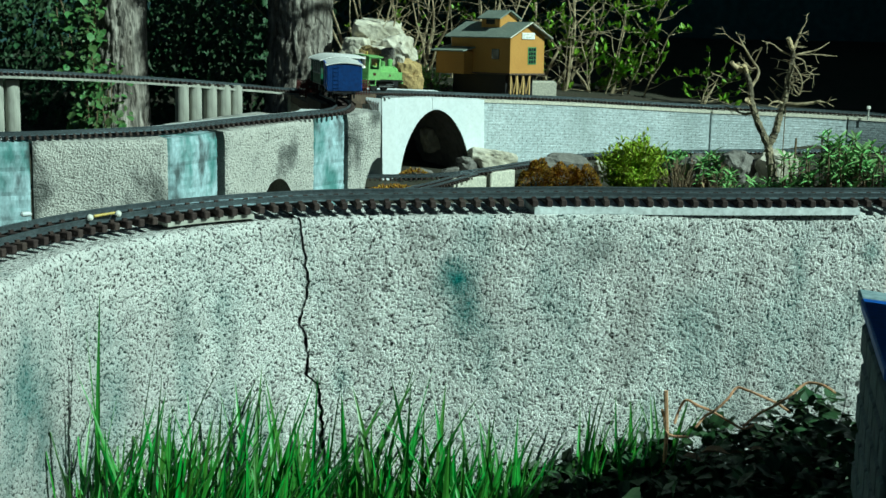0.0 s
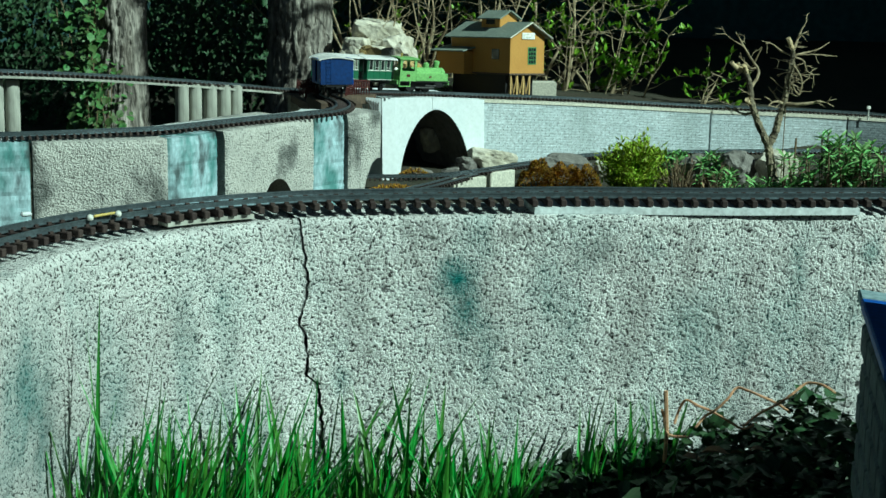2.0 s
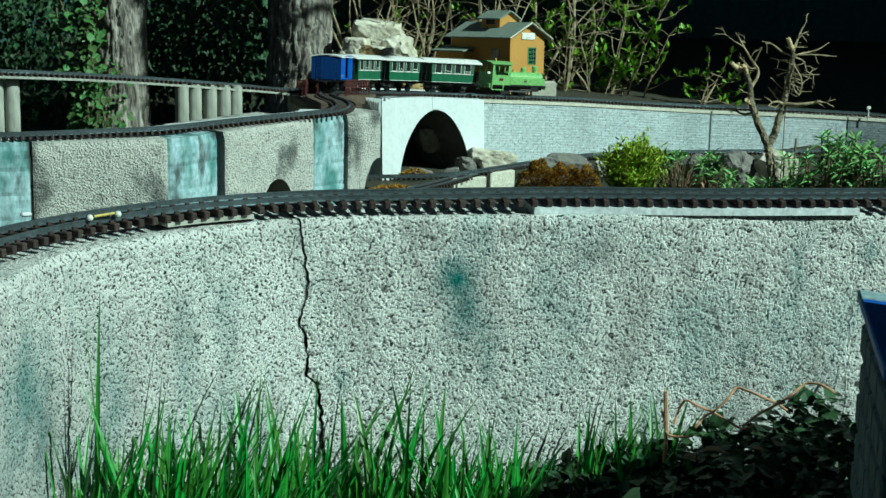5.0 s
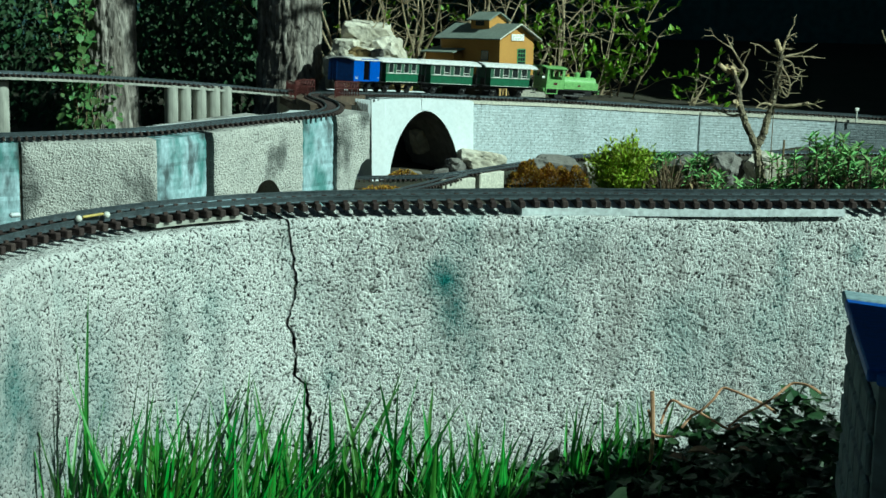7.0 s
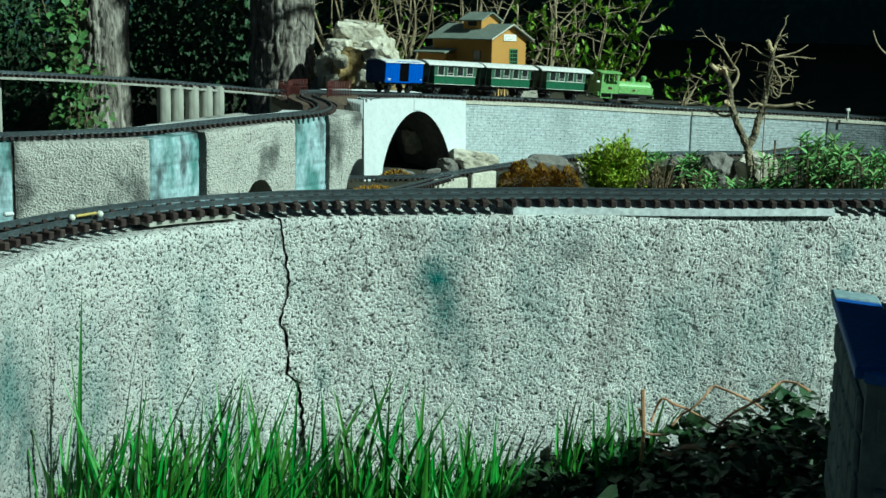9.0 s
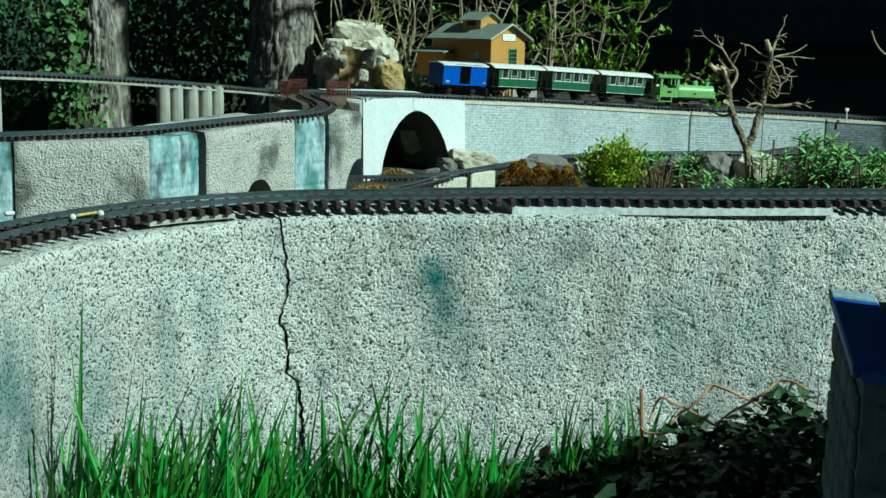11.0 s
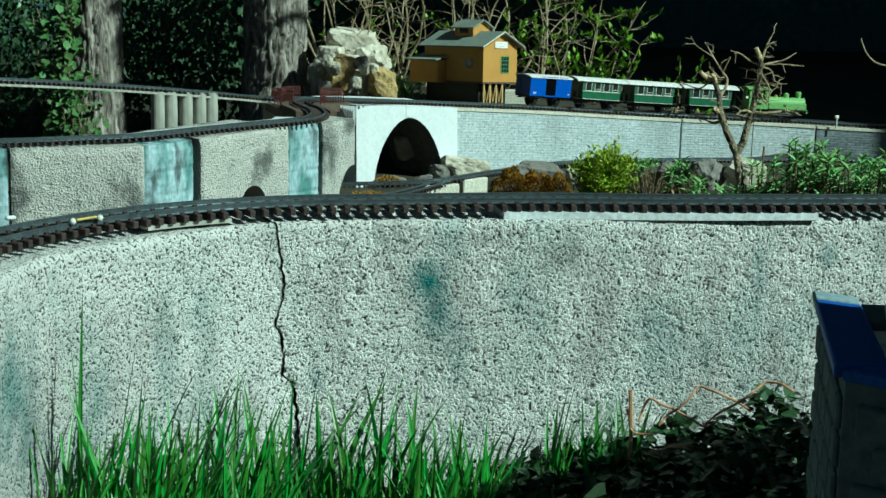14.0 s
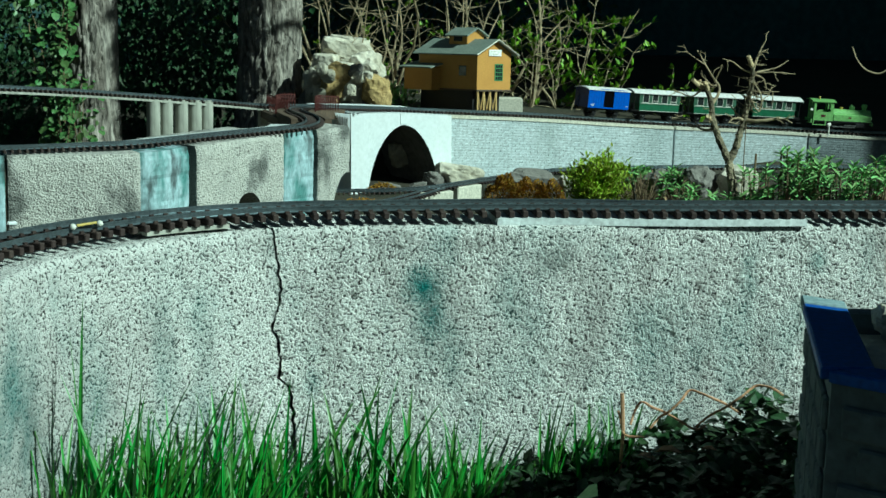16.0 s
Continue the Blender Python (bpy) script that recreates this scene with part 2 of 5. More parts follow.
_gb.inputs["Base Color"].default_value, _gb.inputs["Roughness"].default_value = (0.02, 0.025, 0.025, 1), 0.08
M_GLASS = _glass


# ---- building helpers
def part(name, bm, material, parent, label="", smooth=False):
    me = bpy.data.meshes.new(name)
    bm.to_mesh(me)
    bm.free()
    if smooth:
        me.polygons.foreach_set("use_smooth", [True] * len(me.polygons))
    me.materials.append(material)
    ob = new(name, me)
    if parent is not None:
        ob.parent = parent
    if label:
        ob["label"] = label
    return ob


def shared(name, mesh, parent, m, label=""):
    ob = new(name, mesh)
    ob.parent = parent
    ob.matrix_basis = m
    if label:
        ob["label"] = label
    return ob


def thing(name, label, category, group="", kind="", at=None):
    ob = new(name)
    ob.empty_display_size = 0.05
    if at is not None:
        ob.matrix_basis = at
    return tagged(ob, label, category, group, kind)


def box(bm, c, s, rz=0.0, bevel=0.0, m=None):
    r = bmesh.ops.create_cube(bm, size=1.0)
    vs = r["verts"]
    mm = Matrix.Translation(c) @ Matrix.Rotation(radians(rz), 4, "Z") @ Matrix.Diagonal((*s, 1))
    if m is not None:
        mm = m @ mm
    bmesh.ops.transform(bm, matrix=mm, verts=vs)
    if bevel:
        es = {e for v in vs for e in v.link_edges}
        bmesh.ops.bevel(bm, geom=list(es), offset=bevel, segments=1, affect="EDGES")
    return bm


def rod(bm, a, b, r0, r1=None, seg=8, caps=True):
    a, b = Vector(a), Vector(b)
    d = b - a
    q = d.to_track_quat("Z", "Y").to_matrix().to_4x4()
    r = bmesh.ops.create_cone(bm, cap_ends=caps, segments=seg, radius1=r0, radius2=r0 if r1 is None else r1, depth=d.length)
    bmesh.ops.transform(bm, matrix=Matrix.Translation((a + b) / 2) @ q, verts=r["verts"])
    return bm


def B():
    return bmesh.new()


def extrude_poly(bm, pts, axis, a, b):
    """A prism: pts (2D) in the plane across axis, from a to b along it."""
    def v(p, k):
        return (k, p[0], p[1]) if axis == "x" else (p[0], k, p[1]) if axis == "y" else (p[0], p[1], k)
    lo = [bm.verts.new(v(p, a)) for p in pts]
    hi = [bm.verts.new(v(p, b)) for p in pts]
    n = len(pts)
    fs = [bm.faces.new(lo[::-1]), bm.faces.new(hi)]
    for i in range(n):
        fs.append(bm.faces.new((lo[i], lo[(i + 1) % n], hi[(i + 1) % n], hi[i])))
    bmesh.ops.recalc_face_normals(bm, faces=fs)
    return bm


def from_data(name, verts, faces, material, parent, label="", smooth=False):
    me = bpy.data.meshes.new(name)
    me.from_pydata([tuple(v) for v in verts], [], faces)
    if smooth:
        me.polygons.foreach_set("use_smooth", [True] * len(me.polygons))
    me.materials.append(material)
    ob = new(name, me)
    if parent is not None:
        ob.parent = parent
    if label:
        ob["label"] = label
    return ob


def smooth_path(ctrl, n=12):
    c = np.array(ctrl, float)
    c = np.vstack([2 * c[0] - c[1], c, 2 * c[-1] - c[-2]])
    out = []
    for i in range(1, len(c) - 2):
        p0, p1, p2, p3 = c[i - 1:i + 3]
        for k in range(n):
            u = k / n
            out.append(.5 * (2 * p1 + (p2 - p0) * u + (2 * p0 - 5 * p1 + 4 * p2 - p3) * u * u + (3 * p1 - p0 - 3 * p2 + p3) * u ** 3))
    out.append(c[-2])
    return np.array(out)


def lengths(p):
    return np.concatenate([[0], np.cumsum(np.linalg.norm(np.diff(p, axis=0), axis=1))])


def along(p, S, s):
    """Place and unit heading at the length s of the path."""
    s = min(max(s, 0.002), S[-1] - 0.002)
    q = np.array([np.interp(s, S, p[:, i]) for i in range(3)])
    a = np.array([np.interp(max(s - 0.02, 0), S, p[:, i]) for i in range(3)])
    b = np.array([np.interp(min(s + 0.02, S[-1]), S, p[:, i]) for i in range(3)])
    d = (b - a) / np.linalg.norm(b - a)
    return q, d


def sweep(path, profile, side=0.0, up=0.0):
    """Vertices and faces of a closed profile (across, up) carried along the path."""
    n, m = len(path), len(profile)
    d = np.gradient(path, axis=0)
    d[:, 2] = 0
    d /= np.linalg.norm(d, axis=1)[:, None]
    nrm = np.stack([-d[:, 1], d[:, 0], np.zeros(n)], 1)      # to the left of the heading
    vs = []
    for i in range(n):
        for (a, h) in profile:
            vs.append(path[i] + nrm[i] * (a + side) + np.array([0, 0, h + up]))
    fs = [(i * m + j, i * m + (j + 1) % m, (i + 1) * m + (j + 1) % m, (i + 1) * m + j) for i in range(n - 1) for j in range(m)]
    fs += [tuple(range(m))[::-1], tuple((n - 1) * m + j for j in range(m))]
    return vs, fs


RAIL = [(-.0032, -.0084), (.0032, -.0084), (.0032, -.0072), (.0008, -.0062), (.0008, -.0026), (.0015, -.002), (.0015, 0), (-.0015, 0), (-.0015, -.002), (-.0008, -.0026), (-.0008, -.0062), (-.0032, -.0072)]
GAUGE, TIE_PITCH = 0.0465, 0.0214


def sleeper_mesh():
    bm = B()
    box(bm, (0, 0, -.0134), (.0085, .080, .010), bevel=.0012)
    for s in (-1, 1):
        for k in (-1, 1):
            box(bm, (0, s * GAUGE / 2 + k * .0045, -.0072), (.006, .0035, .0030))
    me = bpy.data.meshes.new("sleeper")
    bm.to_mesh(me)
    bm.free()
    me.materials.append(M_TIE)
    return me


def track(name, path, label, single, group="garden railway tracks"):
    """A metre or more of track along a path of the rail tops: two rails and its sleepers."""
    t = thing(name, label, "railway track", group)
    S = lengths(path)
    for s in (-1, 1):
        v, f = sweep(path, RAIL, side=s * GAUGE / 2)
        from_data("rail", v, f, M_RAIL, t)
    n = int(S[-1] / TIE_PITCH)
    me = sleeper_mesh()
    if single:
        for i in range(n):
            q, d = along(path, S, (i + .5) * TIE_PITCH)
            a = math.atan2(d[1], d[0]) + random.uniform(-.02, .02)
            shared("sleeper", me, t, Matrix.Translation(q) @ Matrix.Rotation(a, 4, "Z"))
    else:
        co = np.array([v.co[:] for v in me.vertices])
        fc = [tuple(p.vertices) for p in me.polygons]
        vs, fs = [], []
        for i in range(n):
            q, d = along(path, S, (i + .5) * TIE_PITCH)
            a = math.atan2(d[1], d[0])
            R = np.array([[math.cos(a), -math.sin(a), 0], [math.sin(a), math.cos(a), 0], [0, 0, 1]])
            k = len(vs)
            vs.extend(list(co @ R.T + q))
            fs.extend([tuple(j + k for j in p) for p in fc])
        tagged(from_data("sleepers", vs, fs, M_TIEJ, t), kind="stuff")
    return t


# ---- ground: one sheet, level at the lawn, falling behind the near wall
def ground_z(x, y):
    t = min(max((y - 2.55) / 1.4, 0), 1)
    t = t * t * (3 - 2 * t)
    z = -0.36 * t
    # bank behind the far wall, up to the rails' bed
    line = 7.56 + .55 * (x + .1) if x < .95 else 8.17 + .12 * (x - .95)
    line = max(line, 7.3)
    start = line + (.36 if x < .3 else .08)
    k = min(max((y - start) / .14, 0), 1)
    if x < -.65:
        k *= max(1 - (-.65 - x) / .3, 0)
    z += k * (.26 - .06 * min(max(x, 0), 1.2))
    if y < 12 and abs(x) < 5:
        z += 0.012 * noise.noise((x * 3, y * 3, 0)) + 0.006 * noise.noise((x * 11, y * 11, 2))
    return z


def build_ground():
    xs = np.concatenate([[-900, -120, -30, -12], np.arange(-6, 6.01, .12), [12, 30, 120, 900]])
    ys = np.concatenate([[-900, -100, -20, -6], np.arange(-2, 13.01, .12), [20, 40, 120, 900]])
    vs = [(x, y, ground_z(x, y)) for y in ys for x in xs]
    w = len(xs)
    fs = [(j * w + i, j * w + i + 1, (j + 1) * w + i + 1, (j + 1) * w + i) for j in range(len(ys) - 1) for i in range(w - 1)]
    g = from_data("ground", vs, fs, M_SOIL, None, smooth=True)
    tagged(g, "dark garden soil with lawn edge and moss", "ground", kind="structure")


build_ground()

# ---- plain walls and hedge that close the garden, one added unseen for shade
def plain_wall(name, c, s, material, label):
    tagged(part(name, box(B(), c, s), material, None), label, "wall", kind="structure")


# tall wall out of view on the right, added to cast shade
plain_wall("shade_wall_east", (6.2, 10.15, 3.5), (.3, 7.84, 8.0), M_PLAIN, "unseen plain wall added to shade the garden's end")
plain_wall("wall_north", (0, 13.2, 2.5), (14, .2, 6.0), M_DARK, "dark stained board wall behind the shrubs")

# ---- near retaining wall
FACE = smooth_path([(1.5, 2.62, 0), (1.05, 2.535, 0), (.6, 2.462, 0), (.2, 2.405, 0), (-.08, 2.366, 0), (-.2, 2.336, 0), (-.275, 2.286, 0), (-.365, 2.205, 0),
                    (-.45, 2.11, 0), (-.5, 2.012, 0), (-.522, 1.9, 0), (-.53, 1.78, 0), (-.51, 1.62, 0)], 16)
_d = np.gradient(FACE, axis=0)
_d /= np.linalg.norm(_d, axis=1)[:, None]
FACE = FACE + np.stack([-_d[:, 1], _d[:, 0], _d[:, 2] * 0], 1) * .028
FACE_S = lengths(FACE)
WALL_TOP = 0.407


def s_at_x(x):
    return float(np.interp(-x, -FACE[:FACE[:, 0].argmin(), 0], FACE_S[:FACE[:, 0].argmin()]))


CRACK = [(-.02, -.168), (.04, -.162), (.10, -.166), (.165, -.172), (.18, -.186), (.23, -.188), (.262, -.200), (.30, -.188), (.35, -.190), (.402, -.199)]
RCRACK = [(-.02, .60), (.2, .606), (.36, .604), (.38, .612), (.402, .596)]


def crack_s(line, z):
    x = float(np.interp(z, [p[0] for p in line], [p[1] for p in line]))
    x += .004 * noise.noise((z * 60, 1.7, line[0][1])) + .003 * noise.noise((z * 170, 4.2, line[0][1]))
    return s_at_x(x)


def gap(z, k, seed):
    return k * (.5 + 1.1 * max(noise.noise((z * 45, seed, 1.0)) + .3, 0) + .8 * max(.25 - z, 0) / .25)


def wall_slab(s0, s1, z0, label, thick=.10, step=.0034):
    """A cast slab between two broken joints, its face pitted and its edges chipped."""
    nu, nv = int(abs(float(s1(.2)) - float(s0(.2))) / step), int((WALL_TOP - z0) / step)
    vs, fs = [], []
    for j in range(nv + 1):
        z = z0 + (WALL_TOP - z0) * j / nv
        a, b = s0(z), s1(z)
        for i in range(nu + 1):
            q, d = along(FACE, FACE_S, a + (b - a) * i / nu)
            n = Vector((-d[1], d[0], 0))
            p = Vector((q[0], q[1], z))
            k = noise.noise(p * 75) * .0018 + noise.noise(p * 150) * .0017 + noise.noise(p * 9) * .003
            pit = noise.noise(p * 120 + Vector((7, 3, 1)))
            k += .012 * max(pit - .36, 0)
            edge = min(i, nu - i) * step
            if edge < .008:
                k += (1 - edge / .008) ** 2 * .0035 * max(.3 + noise.noise(p * 55) * 1.6, 0)
            top = WALL_TOP - z
            if top < .012:
                k += (1 - top / .012) ** 2 * (.006 + .012 * max(noise.noise(p * 40), 0))
            vs.append(p - n * k)
    w = nu + 1
    fs = [(j * w + i + 1, j * w + i, (j + 1) * w + i, (j + 1) * w + i + 1) for j in range(nv) for i in range(nu)]
    # top, back and sides
    base = len(vs)
    depth = 8
    for j in range(1, depth + 1):
        for i in range(nu + 1):
            q, d = along(FACE, FACE_S, s0(WALL_TOP) + (s1(WALL_TOP) - s0(WALL_TOP)) * i / nu)
            p = Vector((q[0], q[1], WALL_TOP)) + Vector((d[1], -d[0], 0)) * (thick * j / depth + .006)
            vs.append(p + Vector((0, 0, noise.noise(p * 60) * .0015 - .001)))
    rows = [nv * w] + [base + k * w for k in range(depth)]
    for r0, r1 in zip(rows, rows[1:]):
        fs += [(r0 + i + 1, r0 + i, r1 + i, r1 + i + 1) for i in range(nu)]
    last = rows[-1]
    lo = len(vs)
    for i in range(nu + 1):
        vs.append(Vector((vs[last + i].x, vs[last + i].y, z0)))
    fs += [(last + i + 1, last + i, lo + i, lo + i + 1) for i in range(nu)]
    for i in (0, nu):
        ring = [j * w + i for j in range(nv + 1)] + [base + k * w + i for k in range(depth)] + [lo + i]
        fs.append(tuple(ring) if i == 0 else tuple(ring[::-1]))
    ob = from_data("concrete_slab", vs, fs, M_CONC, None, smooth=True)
    tagged(ob, label, "wall slab", "slabs of the curved retaining wall")
    return ob


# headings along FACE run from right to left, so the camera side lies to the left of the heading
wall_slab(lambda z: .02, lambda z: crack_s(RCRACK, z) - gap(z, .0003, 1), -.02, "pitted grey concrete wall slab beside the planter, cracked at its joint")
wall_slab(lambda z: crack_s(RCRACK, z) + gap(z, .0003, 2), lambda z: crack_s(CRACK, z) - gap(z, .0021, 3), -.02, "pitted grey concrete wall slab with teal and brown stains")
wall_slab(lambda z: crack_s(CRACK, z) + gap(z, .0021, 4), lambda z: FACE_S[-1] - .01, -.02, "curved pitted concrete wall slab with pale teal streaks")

# ---- tracks
NEAR_C = (.027, 1.763)
NEAR = [(1.6, 2.596, .436), (1.1, 2.532, .436), (.646, 2.473, .436), (.4, 2.441, .436), (.173, 2.424, .436)]
for k in range(0, 9):
    a = radians(97 + k * 11)
    NEAR.append((NEAR_C[0] + .6235 * math.cos(a), NEAR_C[1] + .6235 * math.sin(a), .436))
NEAR = smooth_path(NEAR, 14)
track("garden_track", NEAR, "brass rails on dark brown sleepers curving along the wall top", True)

VIA = [(-1.95, 4.80, .139), (-1.313, 4.96, .14), (-1.0, 5.1, .14), (-.85, 5.19, .14), (-.698, 5.36, .14), (-.535, 5.535, .14), (-.44, 5.635, .139), (-.375, 5.745, .137), (-.358, 5.90, .134), (-.385, 6.1, .127)]
CURVE = [(-.43, 6.3, .115), (-.468, 6.56, .096), (-.463, 6.8, .077), (-.41, 7.0, .056), (-.325, 7.2, .036), (-.22, 7.38, .016), (-.08, 7.53, .0), (.12, 7.66, -.018)]
FAR = [(.559, 7.95, -.059), (.947, 8.17, -.098), (1.280, 8.31, -.124), (1.775, 8.42, -.147), (2.27, 8.46, -.169), (2.72, 8.46, -.176), (3.5, 8.4, -.19)]
MAIN = smooth_path(VIA + CURVE + FAR, 12)
MAIN_S = lengths(MAIN)
MERGE = MAIN_S[(len(VIA) + 6) * 12]
track("garden_track", MAIN, "dark garden railway track over viaduct, bridge and brick wall", False)
TRESTLE = smooth_path([(-2.3, 6.0, .215), (-1.634, 6.22, .195), (-1.19, 6.62, .138), (-.836, 6.92, .084), (-.661, 7.15, .045), (-.42, 7.36, .022), (-.12, 7.565, -.003)], 10)
track("garden_track", TRESTLE, "raised garden railway track on a light board", False)
LOW = smooth_path([(-.6, 6.98, -.30), (-.2, 7.0, -.293), (.0, 7.02, -.285), (.155, 7.1, -.277), (.405, 7.4, -.281), (.705, 7.7, -.285), (1.1, 7.9, -.295), (1.9, 8.15, -.31), (3, 8.4, -.33)], 10)
track("garden_track", LOW, "low garden railway track on mossy ground", False)
LOW2 = smooth_path([(-.2, 6.55, -.29), (-.105, 6.7, -.288), (.0, 6.86, -.286), (.12, 7.05, -.280)], 10)
track("garden_track", LOW2, "low siding joining at a switch", False)


def strip(name, path, lo, hi, top, thick, material, label, category="track bed"):
    v, f = sweep(path, [(lo, -thick), (hi, -thick), (hi, 0), (lo, 0)], up=top)
    return tagged(from_data(name, v, f, material, None), label, category)


strip("bed_plate", NEAR[30:60], -.06, .0395, -.0190, .0105, M_PLATE, "pale zinc strip laid under the straight track")
strip("bed_plate", NEAR[98:115], -.05, .033, -.0190, .006, M_PICKET, "grey weathered strip under the curved track")
strip("trestle_board", TRESTLE, -.045, .045, -.0192, .008, M_PICKET, "light weathered board carrying the raised track")
strip("viaduct_deck", MAIN[:12 * 8], .0, .15, -.0192, .014, M_PLATE, "pale blue-white plate carrying the viaduct track")

# ---- viaduct of blocks and teal pilasters
FRONT = smooth_path([(-1.95, 4.70, 0), (-1.215, 4.94, 0), (-.837, 5.07, 0), (-.705, 5.235, 0), (-.457, 5.585, 0), (-.35, 5.71, 0), (-.226, 5.86, 0)], 14)
FRONT_S = lengths(FRONT)
VIA_TOP = .117


def viaduct_piece(name, x0, x1, out, material, label, category, arch=None, deep=.07):
    """A wall piece on the viaduct's front between two places, with an optional round opening (centre x, half width, crown, exponent)."""
    a, b = (float(np.interp(x, FRONT[:, 0], FRONT_S)) for x in (x0, x1))
    z0, n, m = -.37, max(16, int((b - a) / .007)), 40
    us = [a + (b - a) * i / n for i in range(n + 1)]
    vs, fs, lows = [], [], []
    for i, s in enumerate(us):
        q, d = along(FRONT, FRONT_S, s)
        nr = Vector((d[1], -d[0], 0))
        low = z0
        if arch:
            r = abs(q[0] - arch[0]) / arch[1]
            if r < 1:
                low = z0 + (arch[2] - z0) * (1 - r ** arch[3]) ** .5
        lows.append(low)
        for j in range(m + 1):
            z = low + (VIA_TOP - low) * j / m
            p = Vector((q[0], q[1], z)) + nr * out
            e = min(i, n - i) / n * (b - a)
            k = noise.noise(p * 38) * .0025 + noise.noise(p * 95) * .0018 + .006 * (1 - min(e / .014, 1)) ** 2 + .007 * (1 - min((m - j) / 3, 1)) ** 2
            if name == "pilaster" and j % 6 == 3:
                k += .0022 + .002 * noise.noise(p * 25)
            vs.append(p - nr * k)
    w, N = m + 1, len(vs)
    for i in range(n + 1):
        q, d = along(FRONT, FRONT_S, us[i])
        nr = Vector((d[1], -d[0], 0))
        for j in range(w):
            vs.append(vs[i * w + j] - nr * deep)
    for i in range(n):
        for j in range(m):
            A, Bq, C, D = i * w + j, (i + 1) * w + j, (i + 1) * w + j + 1, i * w + j + 1
            fs += [(A, Bq, C, D), (A + N, D + N, C + N, Bq + N)]
        for j in (0, m):
            A, Bq = i * w + j, (i + 1) * w + j
            fs.append((Bq, A, A + N, Bq + N) if j == 0 else (A, Bq, Bq + N, A + N))
    for i in (0, n):
        for j in range(m):
            A, D = i * w + j, i * w + j + 1
            fs.append((A, D, D + N, A + N) if i == 0 else (D, A, A + N, D + N))
    ob = from_data(name, vs, fs, material, None, smooth=False)
    tagged(ob, label, category, "blocks of the viaduct")


viaduct_piece("pilaster", -1.75, -1.222, .0, M_TEAL, "teal washed pilaster with dark green drips", "pilaster")
viaduct_piece("viaduct_block", -1.214, -.838, .008, M_CONC2, "rough grey concrete viaduct block with sooty stains", "wall block")
viaduct_piece("pilaster", -.836, -.706, .0, M_TEAL, "teal washed pilaster with dark green drips", "pilaster")
viaduct_piece("viaduct_block", -.690, -.440, .008, M_CONC2, "rough concrete viaduct block with a small arched drain", "wall block", (-.548, .066, -.062, 2.2), .26)
viaduct_piece("pilaster", -.438, -.340, .0, M_TEAL, "teal washed pilaster with dark green drips", "pilaster")
viaduct_piece("viaduct_block", -.332, -.224, .008, M_CONC2, "concrete end block beside the bridge with an arched foot", "wall block", (-.236, .062, -.045, 2.2), .16)


# ---- white arch and brick-faced wall below the far track
WALLP = smooth_path([(-.50, 7.27, .026), (-.33, 7.36, .016), (-.10, 7.51, .003), (.12, 7.66, -.018)] + FAR, 12)
WALLP_S = lengths(WALLP)


def wall_s(x):
    return float(np.interp(x, WALLP[:, 0], WALLP_S))


def far_line(s, out=0.0):
    """Place at s metres along the far wall, and its heading."""
    q, d = along(WALLP, WALLP_S, s)
    return Vector((q[0] + d[1] * out, q[1] - d[0] * out, q[2])), Vector((d[0], d[1], 0)).normalized()


